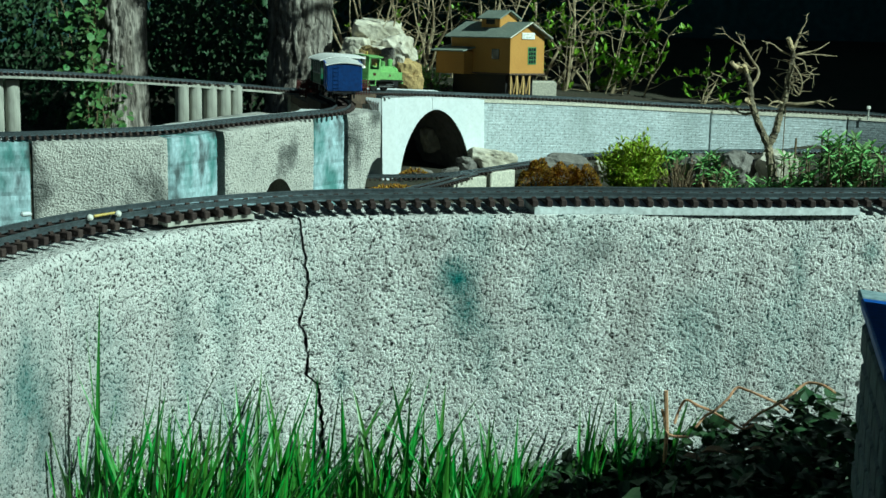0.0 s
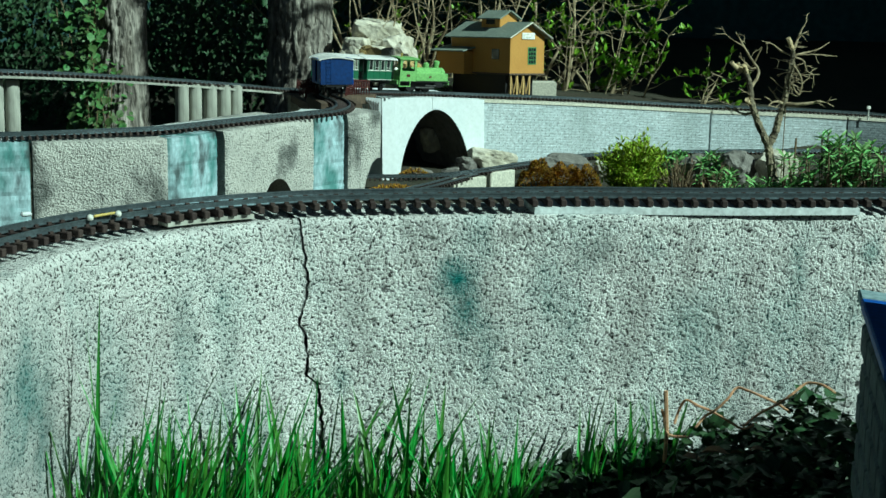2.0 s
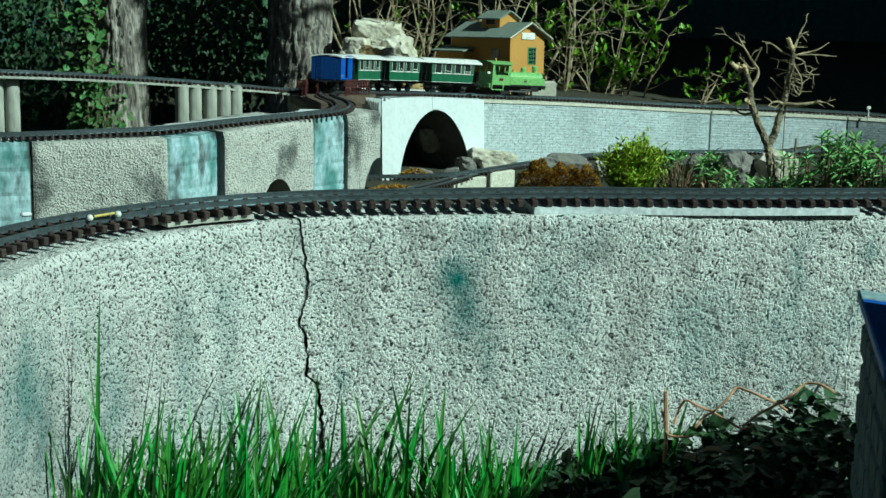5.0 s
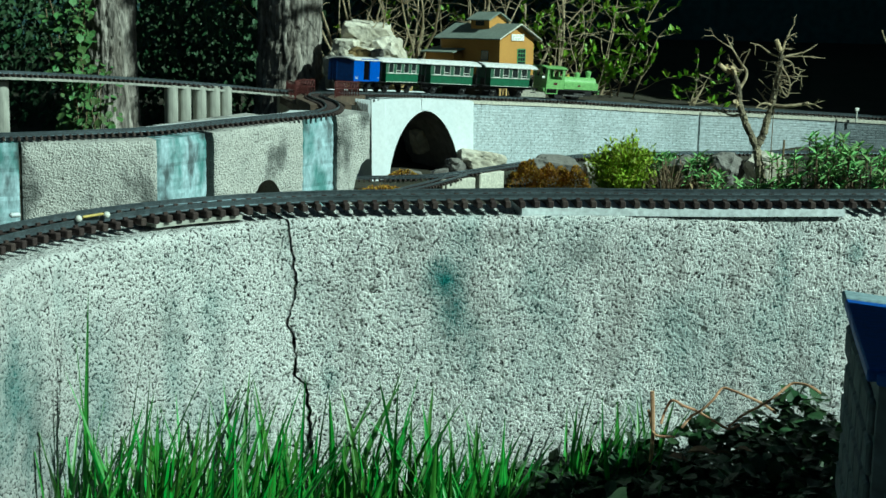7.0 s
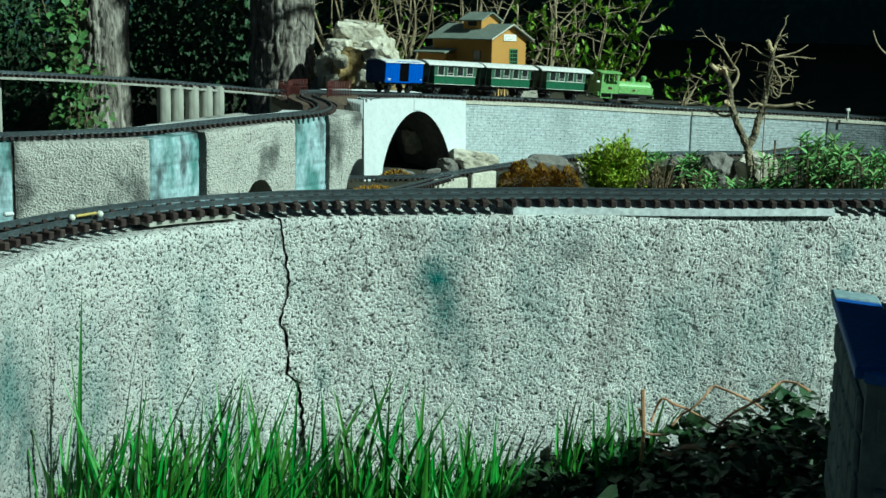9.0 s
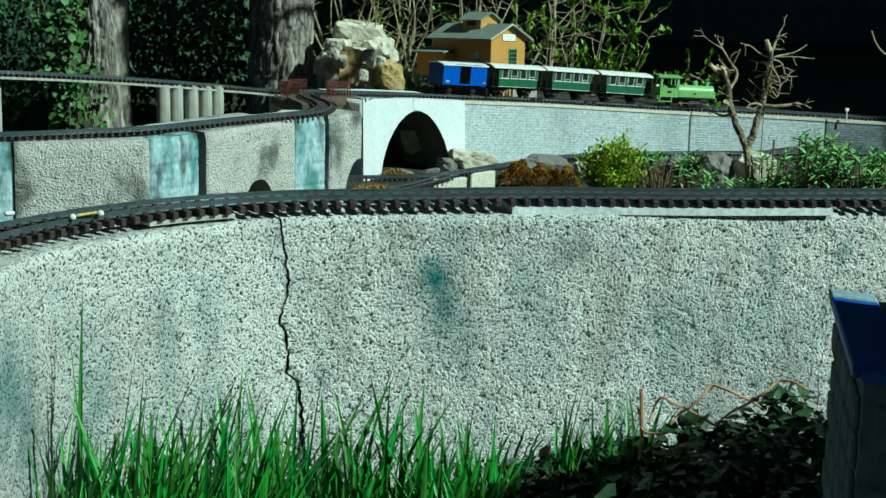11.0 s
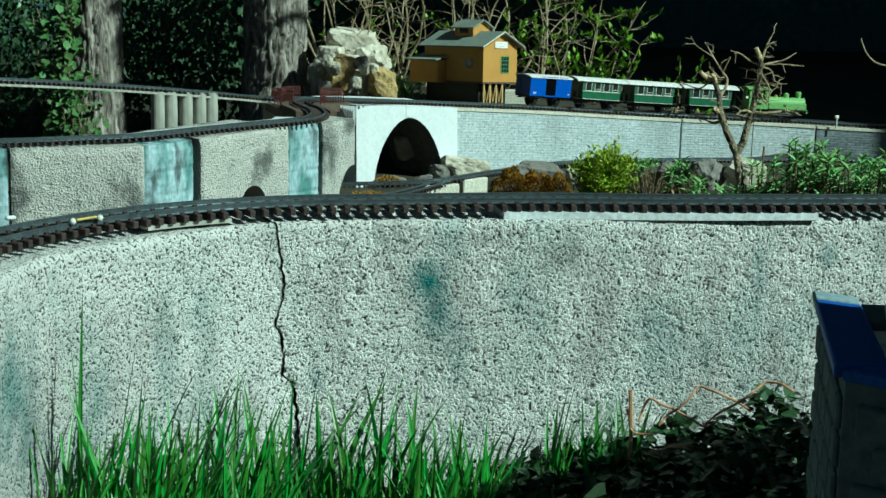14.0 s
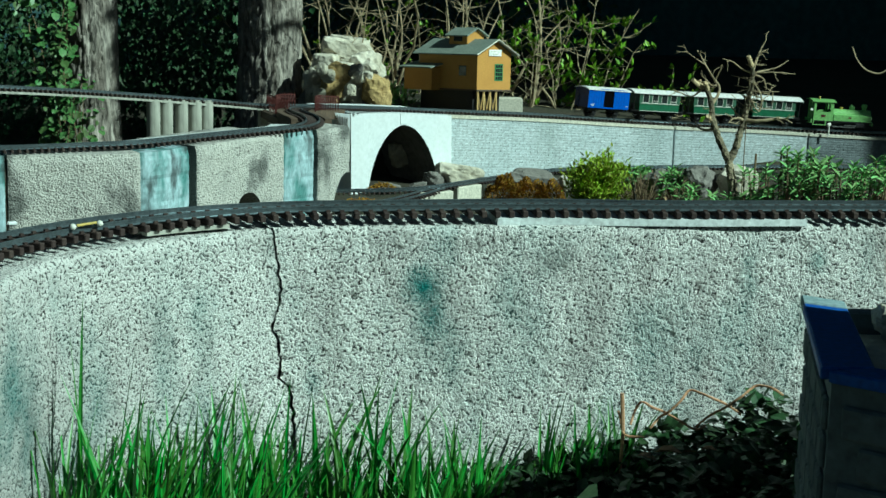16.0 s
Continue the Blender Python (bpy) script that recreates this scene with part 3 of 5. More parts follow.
def far_wall_panel(x0, x1, material, label, base=-.345, out=.062, course=.0125, brick=.044):
    """A panel of small bricks in relief, between two places along the far wall."""
    t = thing("brick_wall_panel", label, "brick wall", "panels of the far wall")
    vs, fs = [], []
    n = max(4, int((x1 - x0) / .04))
    v, f = [], []
    for i in range(n + 1):
        p, d = far_line(x0 + (x1 - x0) * i / n, out)
        nr = Vector((d.y, -d.x, 0))
        for (o, z) in ((0, base), (0, p.z - .030), (-.09, p.z - .030), (-.09, base)):
            v.append(Vector((p.x, p.y, z)) + nr * o)
    f = [(i * 4 + j, (i + 1) * 4 + j, (i + 1) * 4 + (j + 1) % 4, i * 4 + (j + 1) % 4) for i in range(n) for j in range(4)]
    f += [(3, 2, 1, 0), (n * 4, n * 4 + 1, n * 4 + 2, n * 4 + 3)]
    from_data("wall_core", v, f, material, t)
    rows = int((.33) / course)
    for r in range(rows):
        s = x0 + (.5 * brick if r % 2 else 0) + .004
        while s < x1 - brick:
            p, d = far_line(s + brick / 2, out)
            zt = p.z - .036 - r * course
            if zt - course > base - .01:
                nr = Vector((d.y, -d.x, 0))
                hx, k = brick / 2 - .0012, .0013 + random.uniform(-.0005, .0008)
                hz = course - .0022
                c = Vector((p.x, p.y, zt))
                b = len(vs)
                for (sx, o, sz) in ((-1, -.001, 0), (1, -.001, 0), (1, -.001, -1), (-1, -.001, -1), (-.94, k, -.1), (.94, k, -.1), (.94, k, -.9), (-.94, k, -.9)):
                    vs.append(c + d * (sx * hx) + nr * o + Vector((0, 0, sz * hz)))
                fs += [tuple(b + q for q in w) for w in ((4, 7, 6, 5), (0, 4, 5, 1), (1, 5, 6, 2), (2, 6, 7, 3), (3, 7, 4, 0))]
            s += brick
    tagged(from_data("bricks", vs, fs, material, t), kind="stuff")
    v, f = [], []
    for i in range(n + 1):
        p, d = far_line(x0 + (x1 - x0) * i / n, out)
        nr = Vector((d.y, -d.x, 0))
        wob = noise.noise((i * .9, x0, 3)) * .002
        for (o, z) in ((.006, -.034), (.006, -.0215 + wob), (-.09, -.0215), (-.09, -.034)):
            v.append(Vector((p.x, p.y, p.z + z)) + nr * o)
    f = [(i * 4 + j, (i + 1) * 4 + j, (i + 1) * 4 + (j + 1) % 4, i * 4 + (j + 1) % 4) for i in range(n) for j in range(4)]
    f += [(3, 2, 1, 0), (n * 4, n * 4 + 1, n * 4 + 2, n * 4 + 3)]
    from_data("coping", v, f, M_CREAM, t)
    return t


A0, A1 = wall_s(-.318), wall_s(.127)
far_wall_panel(A1 + .008, wall_s(1.272), M_BRICK, "whitewashed panel of small bricks with faint stains")
far_wall_panel(wall_s(1.282), wall_s(1.985), M_BRICK, "whitewashed brick panel behind the bare bush")
# end panel in a darker grey than the first two
far_wall_panel(wall_s(1.995), wall_s(3.1), M_BRICK2, "dark grey mottled brick panel at the far end")


def arch():
    """The white arch: a plate with a tall round opening, piers with a slight batter."""
    t = thing("arch_bridge", "white plastered arch below the far track", "arch")
    L, foot, crown = A1 - A0, -.37, -.070
    c, hw = .272, .186
    us = sorted(set([L * k / 30 for k in range(31)] + [c + hw * math.cos(math.pi * k / 40) for k in range(41)]))
    m, vs, fs = 12, [], []
    for o in (0, 1):
        for u in us:
            p, d = far_line(A0 + u)
            nr = Vector((d.y, -d.x, 0))
            r = abs(u - c) / hw
            low = foot + (crown - foot) * max(1 - r ** 1.85, 0) ** .58 if r < 1 else foot
            zt = p.z - .0205
            for j in range(m + 1):
                z = low + (zt - low) * j / m
                f = .080 + .012 * (zt - z) / .3
                f += noise.noise((u * 22, z * 22, 0)) * .0012
                vs.append(Vector((p.x, p.y, z)) + nr * (f if o == 0 else -.34))
    w, n = m + 1, len(us)
    N = n * w
    for i in range(n - 1):
        for j in range(m):
            A, Bq, C, D = i * w + j, (i + 1) * w + j, (i + 1) * w + j + 1, i * w + j + 1
            fs += [(A, Bq, C, D), (A + N, D + N, C + N, Bq + N)]
        A, Bq = i * w, (i + 1) * w
        fs += [(Bq, A, A + N, Bq + N), (A + m, Bq + m, Bq + m + N, A + m + N)]
    for i in (0, n - 1):
        for j in range(m):
            A, D = i * w + j, i * w + j + 1
            fs.append((A, D, D + N, A + N) if i == 0 else (D, A, A + N, D + N))
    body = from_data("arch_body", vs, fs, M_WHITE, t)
    body.data.materials.append(M_ROCKD)                # the opening's shade, put in as a darker stone colour
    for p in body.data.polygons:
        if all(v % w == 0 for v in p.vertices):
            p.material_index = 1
    def rib(name, u0, u1, z0, out):
        v, ring = [], []
        for u in (u0, u1):
            p, d = far_line(A0 + u)
            nr = Vector((d.y, -d.x, 0))
            zt = p.z - .0205
            for (z, o) in ((z0, .080 + .012 * (zt - z0) / .3), (zt + .001, .080)):
                v += [Vector((p.x, p.y, z)) + nr * (o + out), Vector((p.x, p.y, z)) + nr * (o - .01)]
        f = [(0, 4, 6, 2), (1, 3, 7, 5), (2, 6, 7, 3), (0, 1, 5, 4), (0, 2, 3, 1), (4, 5, 7, 6)]
        from_data(name, v, f, M_WHITE, t)
    rib("pier_strip", -.004, .060, foot, .007)
    rib("keystone", c - .018, c + .012, crown + .003, .0025)
    return t


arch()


# ---- the train: poses are in each vehicle's own space, x forward, z = 0 at the rail top
def wheelset(bm, x, r=.0165):
    for s in (-1, 1):
        rod(bm, (x, s * .0265, r), (x, s * .0205, r), r, seg=16)
        rod(bm, (x, s * .0205, r), (x, s * .0195, r), r + .002, seg=16)
    rod(bm, (x, -.024, r), (x, .024, r), .003, seg=8)
    return bm


def bow_roof(L, W, z, rise, n=8, thick=.004):
    top = [(-W / 2 + W * k / n, z + rise * (1 - (2 * k / n - 1) ** 2)) for k in range(n + 1)]
    return top + [(y, zz - thick) for y, zz in reversed(top)]


def coach(label):
    c = thing("passenger_coach", label, "railway coach", "coaches of the train")
    L, W = .222, .108
    bm = B()
    box(bm, (0, 0, .064), (L, W, .036))
    for k in range(4):
        box(bm, (-L / 2 + L * (k + .5) / 4 + .0265, W / 2 + .0004, .064), (.0014, .001, .034))
        box(bm, (-L / 2 + L * (k + .5) / 4 + .0265, -W / 2 - .0004, .064), (.0014, .001, .034))
    part("body", bm, M_BOTTLE, c)
    bm = B()
    for s in (-1, 1):
        for k in range(5):
            box(bm, (-L / 2 + .007 + (L - .014) * k / 4, s * (W / 2 - .002), .1045), (.020, .004, .046))
        box(bm, (0, s * (W / 2 - .002), .1255), (L, .004, .006))
    for s in (-1, 1):
        box(bm, (s * (L / 2 - .002), 0, .1045), (.004, W * .98, .046))
    part("window_frames", bm, M_SAGE, c, "sage green window pillars")
    for s in (-1, 1):
        bm = B()
        box(bm, (0, s * (W / 2 + .0006), .0825), (L * .985, .0022, .0022))
        box(bm, (0, s * (W / 2 + .0006), .0475), (L * .985, .0022, .0018))
        part("trim_line", bm, M_CWHITE, c, "ivory lining")
        for k in range(4):
            x = -L / 2 + .007 + (L - .014) * (k + .5) / 4
            bm = B()
            y = s * (W / 2 - .0005)
            box(bm, (x, y, .0848), (.036, .003, .0022))
            box(bm, (x - .0165, y, .103), (.0018, .003, .036))
            box(bm, (x + .0165, y, .103), (.0018, .003, .036))
            if k in (1, 3):
                box(bm, (x, y, .094), (.031, .003, .0022))
            w = part("window", bm, M_CWHITE, c, "ivory framed window")
            part("pane", box(B(), (x, s * (W / 2 - .003), .104), (.034, .0012, .038)), M_GLASS, w)
    part("roof", extrude_poly(B(), bow_roof(.305, .124, .130, .013), "x", -.150, .150), M_CROOF, c, "silver-grey bowed roof", smooth=False)
    bm = B()
    box(bm, (0, 0, .040), (.292, .060, .010))
    box(bm, (0, 0, .046), (.292, .096, .003))
    part("underframe", bm, M_BLK, c)
    for s in (-1, 1):
        bm = B()
        x = s * .138
        for y in (-.048, -.016, .016, .048):
            rod(bm, (x, y, .047), (x, y, .127 if abs(y) > .03 else .078), .0014, seg=6)
        box(bm, (x, 0, .078), (.002, .098, .0025))
        for y in (-.03, .03):
            box(bm, (x, y, .063), (.0016, .028, .026))
        part("platform_railing", bm, M_BLK, c)
        bm = B()
        box(bm, (s * .152, 0, .036), (.014, .012, .006))
        part("coupling", bm, M_BLK, c)
        for y in (-.057, .057):
            part("step", box(B(), (s * .136, y, .026), (.022, .012, .003)), M_BLK, c)
        part("wheelset", wheelset(B(), s * .078), M_BLK, c)
        for y in (-1, 1):
            bm = B()
            box(bm, (s * .078, y * .034, .026), (.030, .005, .012))
            box(bm, (s * .078, y * .034, .033), (.052, .005, .004))
            part("axle_guard", bm, M_BLK, c)
            part("axle_box_cover", rod(B(), (s * .078, y * .0365, .021), (s * .078, y * .040, .021), .0032, seg=8), M_STEEL, c, "bright axle cap")
    return c


def wagon(label):
    c = thing("goods_wagon", label, "goods wagon")
    L, W = .255, .112
    bm = B()
    box(bm, (0, 0, .088), (L, W - .006, .086))
    part("body", bm, M_BLUESHADE, c, "box body in shade-darkened blue")
    for s in (-1, 1):
        for (x0, x1) in ((-L / 2, -.031), (.031, L / 2)):
            n = 6
            for k in range(n):
                a, b = x0 + (x1 - x0) * k / n, x0 + (x1 - x0) * (k + 1) / n
                part("plank", box(B(), ((a + b) / 2, s * (W / 2 - .001), .088), (b - a - .0008, .004, .084)), M_BLUE, c)
        part("door_lintel", box(B(), (0, s * (W / 2 - .001), .128), (.061, .004, .005)), M_BLUE, c)
        part("door_sill", box(B(), (0, s * (W / 2 - .001), .048), (.061, .004, .006)), M_BLUE, c)
        # flat black sheet painted in for the shade inside the doorway
        part("doorway_shade_sheet", box(B(), (0, s * (W / 2 - .0035), .088), (.060, .002, .076)), M_VOID, c, "black sheet for the shaded doorway")
        bm = B()
        box(bm, (-.10 * 1, s * (W / 2 + .0012), .062), (.022, .0006, .0028))
        box(bm, (-.10 * 1, s * (W / 2 + .0012), .057), (.016, .0006, .0028))
        box(bm, (.115, s * (W / 2 + .0012), .060), (.014, .0006, .0026))
        part("lettering", bm, M_CWHITE, c, "white lettering strokes")
        part("door_rail", box(B(), (.02, s * (W / 2 + .003), .1325), (.16, .003, .003)), M_BLUE, c)
    part("roof", extrude_poly(B(), bow_roof(L, .122, .131, .009), "x", -L / 2 - .006, L / 2 + .006), M_CROOF, c, "grey bowed roof")
    part("underframe", box(box(B(), (0, 0, .041), (L, .062, .009)), (0, 0, .0445), (L, .104, .003)), M_BLK, c)
    for s in (-1, 1):
        bm = B()
        for k in range(6):
            box(bm, (s * (L / 2 + .003), .028, .055 + k * .013), (.002, .016, .002))
        box(bm, (s * (L / 2 + .002), .0365, .088), (.002, .0018, .080))
        box(bm, (s * (L / 2 + .002), .0195, .088), (.002, .0018, .080))
        part("ladder", bm, M_BLUESHADE, c)
        bm = box(B(), (s * (L / 2 + .0005), 0, .088), (.002, .111, .084))
        part("end_panel", bm, M_BLUESHADE, c, "plank end in shade-darkened blue")
        part("wheelset", wheelset(B(), s * .070), M_BLK, c)
        part("coupling", box(B(), (s * (L / 2 + .012), 0, .036), (.024, .012, .006)), M_BLK, c)
        for y in (-1, 1):
            bm = B()
            box(bm, (s * .070, y * .034, .025), (.026, .005, .014))
            box(bm, (s * .070, y * .034, .034), (.060, .005, .004))
            part("axle_guard", bm, M_BLK, c)
            part("buffer", rod(B(), (s * (L / 2), y * .034, .042), (s * (L / 2 + .012), y * .034, .042), .0045, seg=10), M_BLK, c)
    return c


def locomotive():
    c = thing("steam_locomotive", "apple green two-axle tank locomotive with an open cab", "locomotive")
    part("frame", box(box(B(), (0, 0, .034), (.215, .066, .016)), (.005, 0, .043), (.225, .100, .004)), M_BLK, c)
    # side tanks and boiler
    bm = B()
    for s in (-1, 1):
        box(bm, (.040, s * .037, .062), (.146, .022, .032), bevel=.002)
    part("water_tank", bm, M_LIMEG, c, "apple green side tanks")
    bm = B()
    rod(bm, (-.03, 0, .074), (.098, 0, .074), .0265, seg=24)
    part("boiler", bm, M_LIMEG, c, smooth=False)
    bm = B()
    rod(bm, (.098, 0, .074), (.114, 0, .074), .0275, seg=24)
    rod(bm, (.114, 0, .074), (.118, 0, .074), .019, .012, seg=24)
    part("smokebox", bm, M_LIMEG, c)
    bm = B()
    rod(bm, (.092, 0, .098), (.092, 0, .112), .0085, .009, seg=16)
    rod(bm, (.092, 0, .112), (.092, 0, .126), .0105, .0115, seg=16)
    rod(bm, (.092, 0, .126), (.092, 0, .130), .0115, .007, seg=16)
    part("chimney", bm, M_LIMEG, c, "green flared chimney")
    bm = B()
    rod(bm, (.045, 0, .096), (.045, 0, .116), .0105, seg=16)
    rod(bm, (.045, 0, .116), (.045, 0, .122), .0105, .004, seg=16)
    part("steam_dome", bm, M_LIMEG, c)
    bm = B()
    rod(bm, (.005, 0, .096), (.005, 0, .110), .006, seg=12)
    part("bell", bm, M_YELLOW, c, "small brass bell")
    # cab with open sides
    bm = B()
    for s in (-1, 1):
        box(bm, (-.072, s * .049, .066), (.074, .003, .042))
        box(bm, (-.105, s * .049, .108), (.008, .003, .046))
        box(bm, (-.040, s * .049, .108), (.010, .003, .046))
        box(bm, (-.072, s * .049, .133), (.074, .003, .010))
    box(bm, (-.108, 0, .070), (.003, .098, .050))
    for y in (-.042, 0, .042):
        box(bm, (-.108, y, .115), (.003, .014, .044))
        box(bm, (-.036, y, .115), (.003, .014, .044))
    box(bm, (-.036, 0, .085), (.003, .098, .020))
    part("cab", bm, M_LIMEG, c, "apple green cab with open window")
    part("cab_roof", extrude_poly(B(), bow_roof(.1, .112, .137, .007), "x", -.118, -.028), M_LIMEG, c)
    bm = B()
    rod(bm, (-.085, -.02, .142), (-.085, -.02, .154), .003, seg=8)
    rod(bm, (-.085, -.02, .154), (-.085, -.02, .157), .0045, .002, seg=8)
    part("whistle", bm, M_YELLOW, c, "brass whistle")
    for s in (-1, 1):
        part("number_plate", box(B(), (-.072, s * .0512, .068), (.016, .001, .011)), M_RED, c, "red plate with a pale edge")
        part("maker_plate", box(B(), (.030, s * .0488, .064), (.010, .001, .007)), M_RED, c, "small red plate")
        bm = B()
        box(bm, (-.085, s * .047, .024), (.050, .010, .003))
        box(bm, (-.108, s * .049, .034), (.003, .004, .022))
        box(bm, (-.062, s * .049, .034), (.003, .004, .022))
        part("cab_step", bm, M_LIMEG, c)
        bm = B()
        box(bm, (.070, s * .043, .030), (.034, .016, .018), bevel=.003)
        part("cylinder", bm, M_BLK, c)
        bm = B()
        box(bm, (.010, s * .046, .020), (.086, .003, .005))
        box(bm, (.045, s * .049, .028), (.070, .003, .004))
        part("side_rod", bm, M_STEEL, c, "bright coupling rod")
    for x in (-.040, .030):
        part("wheelset", wheelset(B(), x, .020), M_BLK, c)
    part("buffer_beam", box(B(), (.116, 0, .040), (.005, .098, .018), bevel=.001), M_LIMEG, c)
    part("buffer_beam", box(B(), (-.116, 0, .040), (.005, .098, .018), bevel=.001), M_LIMEG, c)
    for s, x in ((1, .126), (-1, -.126)):
        part("coupling", box(B(), (x, 0, .036), (.022, .012, .006)), M_BLK, c)
    part("headlamp", rod(B(), (.116, 0, .062), (.124, 0, .062), .006, seg=14), M_LAMP, c, "pale round headlamp")
    part("rear_lamp", rod(B(), (-.110, -.03, .094), (-.117, -.03, .094), .005, seg=14), M_LAMP, c, "pale round lamp on the cab's back")
    return c


LOCO = locomotive()
COACHES = [coach("bottle green coach with ivory window frames, behind the locomotive"),
           coach("bottle green coach with ivory window frames, in mid-train"),
           coach("bottle green coach with ivory window frames, before the wagon")]
WAGON = wagon("royal blue goods wagon with an open door, last in train")

LOCO.scale = (1.36, 1.06, 1.06)
for _v in COACHES:
    _v.scale = (.99, 1.06, 1.06)
WAGON.scale = (.93, 1.06, 1.06)


def ride(ob, back, wheelbase):
    rows = []
    ts = [k * .5 for k in range(33)]
    for t in ts:
        c = float(np.interp(t, TRAIN_T, TRAIN_S)) + MERGE - back
        a, _ = along(MAIN, MAIN_S, c - wheelbase / 2)
        b, _ = along(MAIN, MAIN_S, c + wheelbase / 2)
        d = Vector(b - a).normalized()
        m = (Vector(a) + Vector(b)) / 2
        yaw, up = math.degrees(math.atan2(d.y, d.x)), math.degrees(math.asin(d.z))
        rows.append((t, pose(m.x, m.y, m.z, 0, -up, yaw)))
    walk(ob, rows)


# middle of the train along the line, from the merging of the tracks
_ct = np.array([0, 1, 2, 3.5, 7, 9, 12.5, 14.5, 16])
_cs = np.array([-.22, -.06, .095, .331, .993, 1.375, 1.975, 2.36, 2.64])
TRAIN_T = np.arange(0, 16.01, .5)
TRAIN_S = np.polyval(np.polyfit(_ct, _cs, 4), TRAIN_T)


def motions():
    ride(LOCO, .17, .08)
    for c, back in zip(COACHES, (.535, .855, 1.165)):
        ride(c, back, .156)
    ride(WAGON, 1.468, .14)


# ---- trees
def trunk(name, base, r, h, lean, label):
    t = thing(name, label, "tree", "tall trees at the back")
    n, m = 110, 300
    vs = []
    for j in range(m + 1):
        z = h * j / m
        for i in range(n):
            a = 2 * math.pi * i / n
            p = Vector((math.cos(a), math.sin(a), 0))
            rr = r * (1.10 - .10 * z / h) + .3 * r * math.exp(-z / .10)
            q = Vector((math.cos(a) * 2.4, math.sin(a) * 2.4, z * 4.2))
            w = Vector((noise.noise(q * 1.5), noise.noise(q * 1.5 + Vector((5, 1, 2))), noise.noise(q * 1.5 + Vector((2, 7, 2))))) * .4
            ridge = abs(noise.noise((q + w) * 2.1)) * .5 + abs(noise.noise((q + w) * 4.6)) * .2
            vs.append(Vector(base) + p * (rr * (1.04 + noise.noise(q * .5) * .05) - r * .16 * max(.20 - ridge, 0) / .20) + Vector((lean * z, 0, z)))
    fs = [(j * n + i, j * n + (i + 1) % n, (j + 1) * n + (i + 1) % n, (j + 1) * n + i) for j in range(m) for i in range(n)]
    from_data("trunk", vs, fs, M_BARK, t, smooth=True)
    return t


T1 = trunk("pine_tree", (-1.53, 8.0, -.33), .114, 2.6, -.02, "grey fissured tree trunk with ivy beside it")
T2 = trunk("pine_tree", (-.765, 8.85, -.33), .150, 2.6, .0, "broad grey tree trunk behind the bridge")


# ---- foliage helpers
def leaf_cloud(spots, size, width=.55, fold=.25, droop=.3, tri=False):
    """Folded leaves at (place, heading or None): each has a spine and two halves."""
    vs, fs = [], []
    for p, d in spots:
        p = Vector(p)
        d = Vector(d) if d is not None else Vector((random.gauss(0, 1), random.gauss(0, 1), random.gauss(0, .7)))
        d.normalize()
        s = d.cross(Vector((random.gauss(0, .3), random.gauss(0, .3), 1))).normalized()
        u = s.cross(d).normalized()
        L = size * random.uniform(.65, 1.35)
        w = L * width / 2
        b = len(vs)
        def at(k, side):
            return p + d * (L * k) - u * (L * droop * k * k) + s * (w * side) + u * (w * fold * abs(side))
        vs += [p, at(.28, .85), at(.62, .9), at(1, 0), at(.62, -.9), at(.28, -.85), at(.35, 0), at(.65, 0)]
        fs += [(b, b + 6, b + 1), (b + 1, b + 6, b + 7, b + 2), (b + 2, b + 7, b + 3), (b, b + 5, b + 6), (b + 5, b + 4, b + 7, b + 6), (b + 4, b + 3, b + 7)]
    return vs, fs


def limb(bm, pts, r0, r1, seg=6):
    for i, (a, b) in enumerate(zip(pts, pts[1:])):
        k0, k1 = i / (len(pts) - 1), (i + 1) / (len(pts) - 1)
        rod(bm, a, b, r0 + (r1 - r0) * k0, r0 + (r1 - r0) * k1, seg)


def wander(p, d, L, n, wob, rise=0.0):
    pts, p, d = [Vector(p)], Vector(p), Vector(d).normalized()
    for _ in range(n):
        d = (d + Vector((random.gauss(0, wob), random.gauss(0, wob), random.gauss(0, wob) + rise))).normalized()
        p = p + d * (L / n)
        pts.append(p.copy())
    return pts


# ---- ivy climbing beside the trunk
def ivy(name, label, cx, cy, z0, z1, spread, n, size, material):
    t = thing(name, label, "ivy")
    spots = []
    for k in range(7):
        bm = B()
        pts = wander((cx + random.uniform(-spread, spread) * .6, cy + random.uniform(-.05, .05), z0), (random.uniform(-.1, .1), 0, 1), z1 - z0, 12, .06, .1)
        limb(bm, pts, .004, .0015, 5)
        part("stem", bm, M_TWIGD, t)
        for p in pts:
            for _ in range(n // 84):
                spots.append((p + Vector((random.gauss(0, spread * .35), random.gauss(0, .05), random.gauss(0, .04))), (random.gauss(.2, .6), -1, random.gauss(-.6, .5))))
    v, f = leaf_cloud(spots, size, .85, .2, .1)
    tagged(from_data("leaves", v, f, material, t), kind="stuff")


random.seed(11)
ivy("ivy", "glossy green ivy climbing beside the grey trunk", -1.665, 7.80, -.33, 1.0, .065, 760, .042, M_IVY)
ivy("ivy", "sparse ivy shoots at the trunk's foot", -1.60, 7.72, -.33, .05, .12, 170, .038, M_IVY)


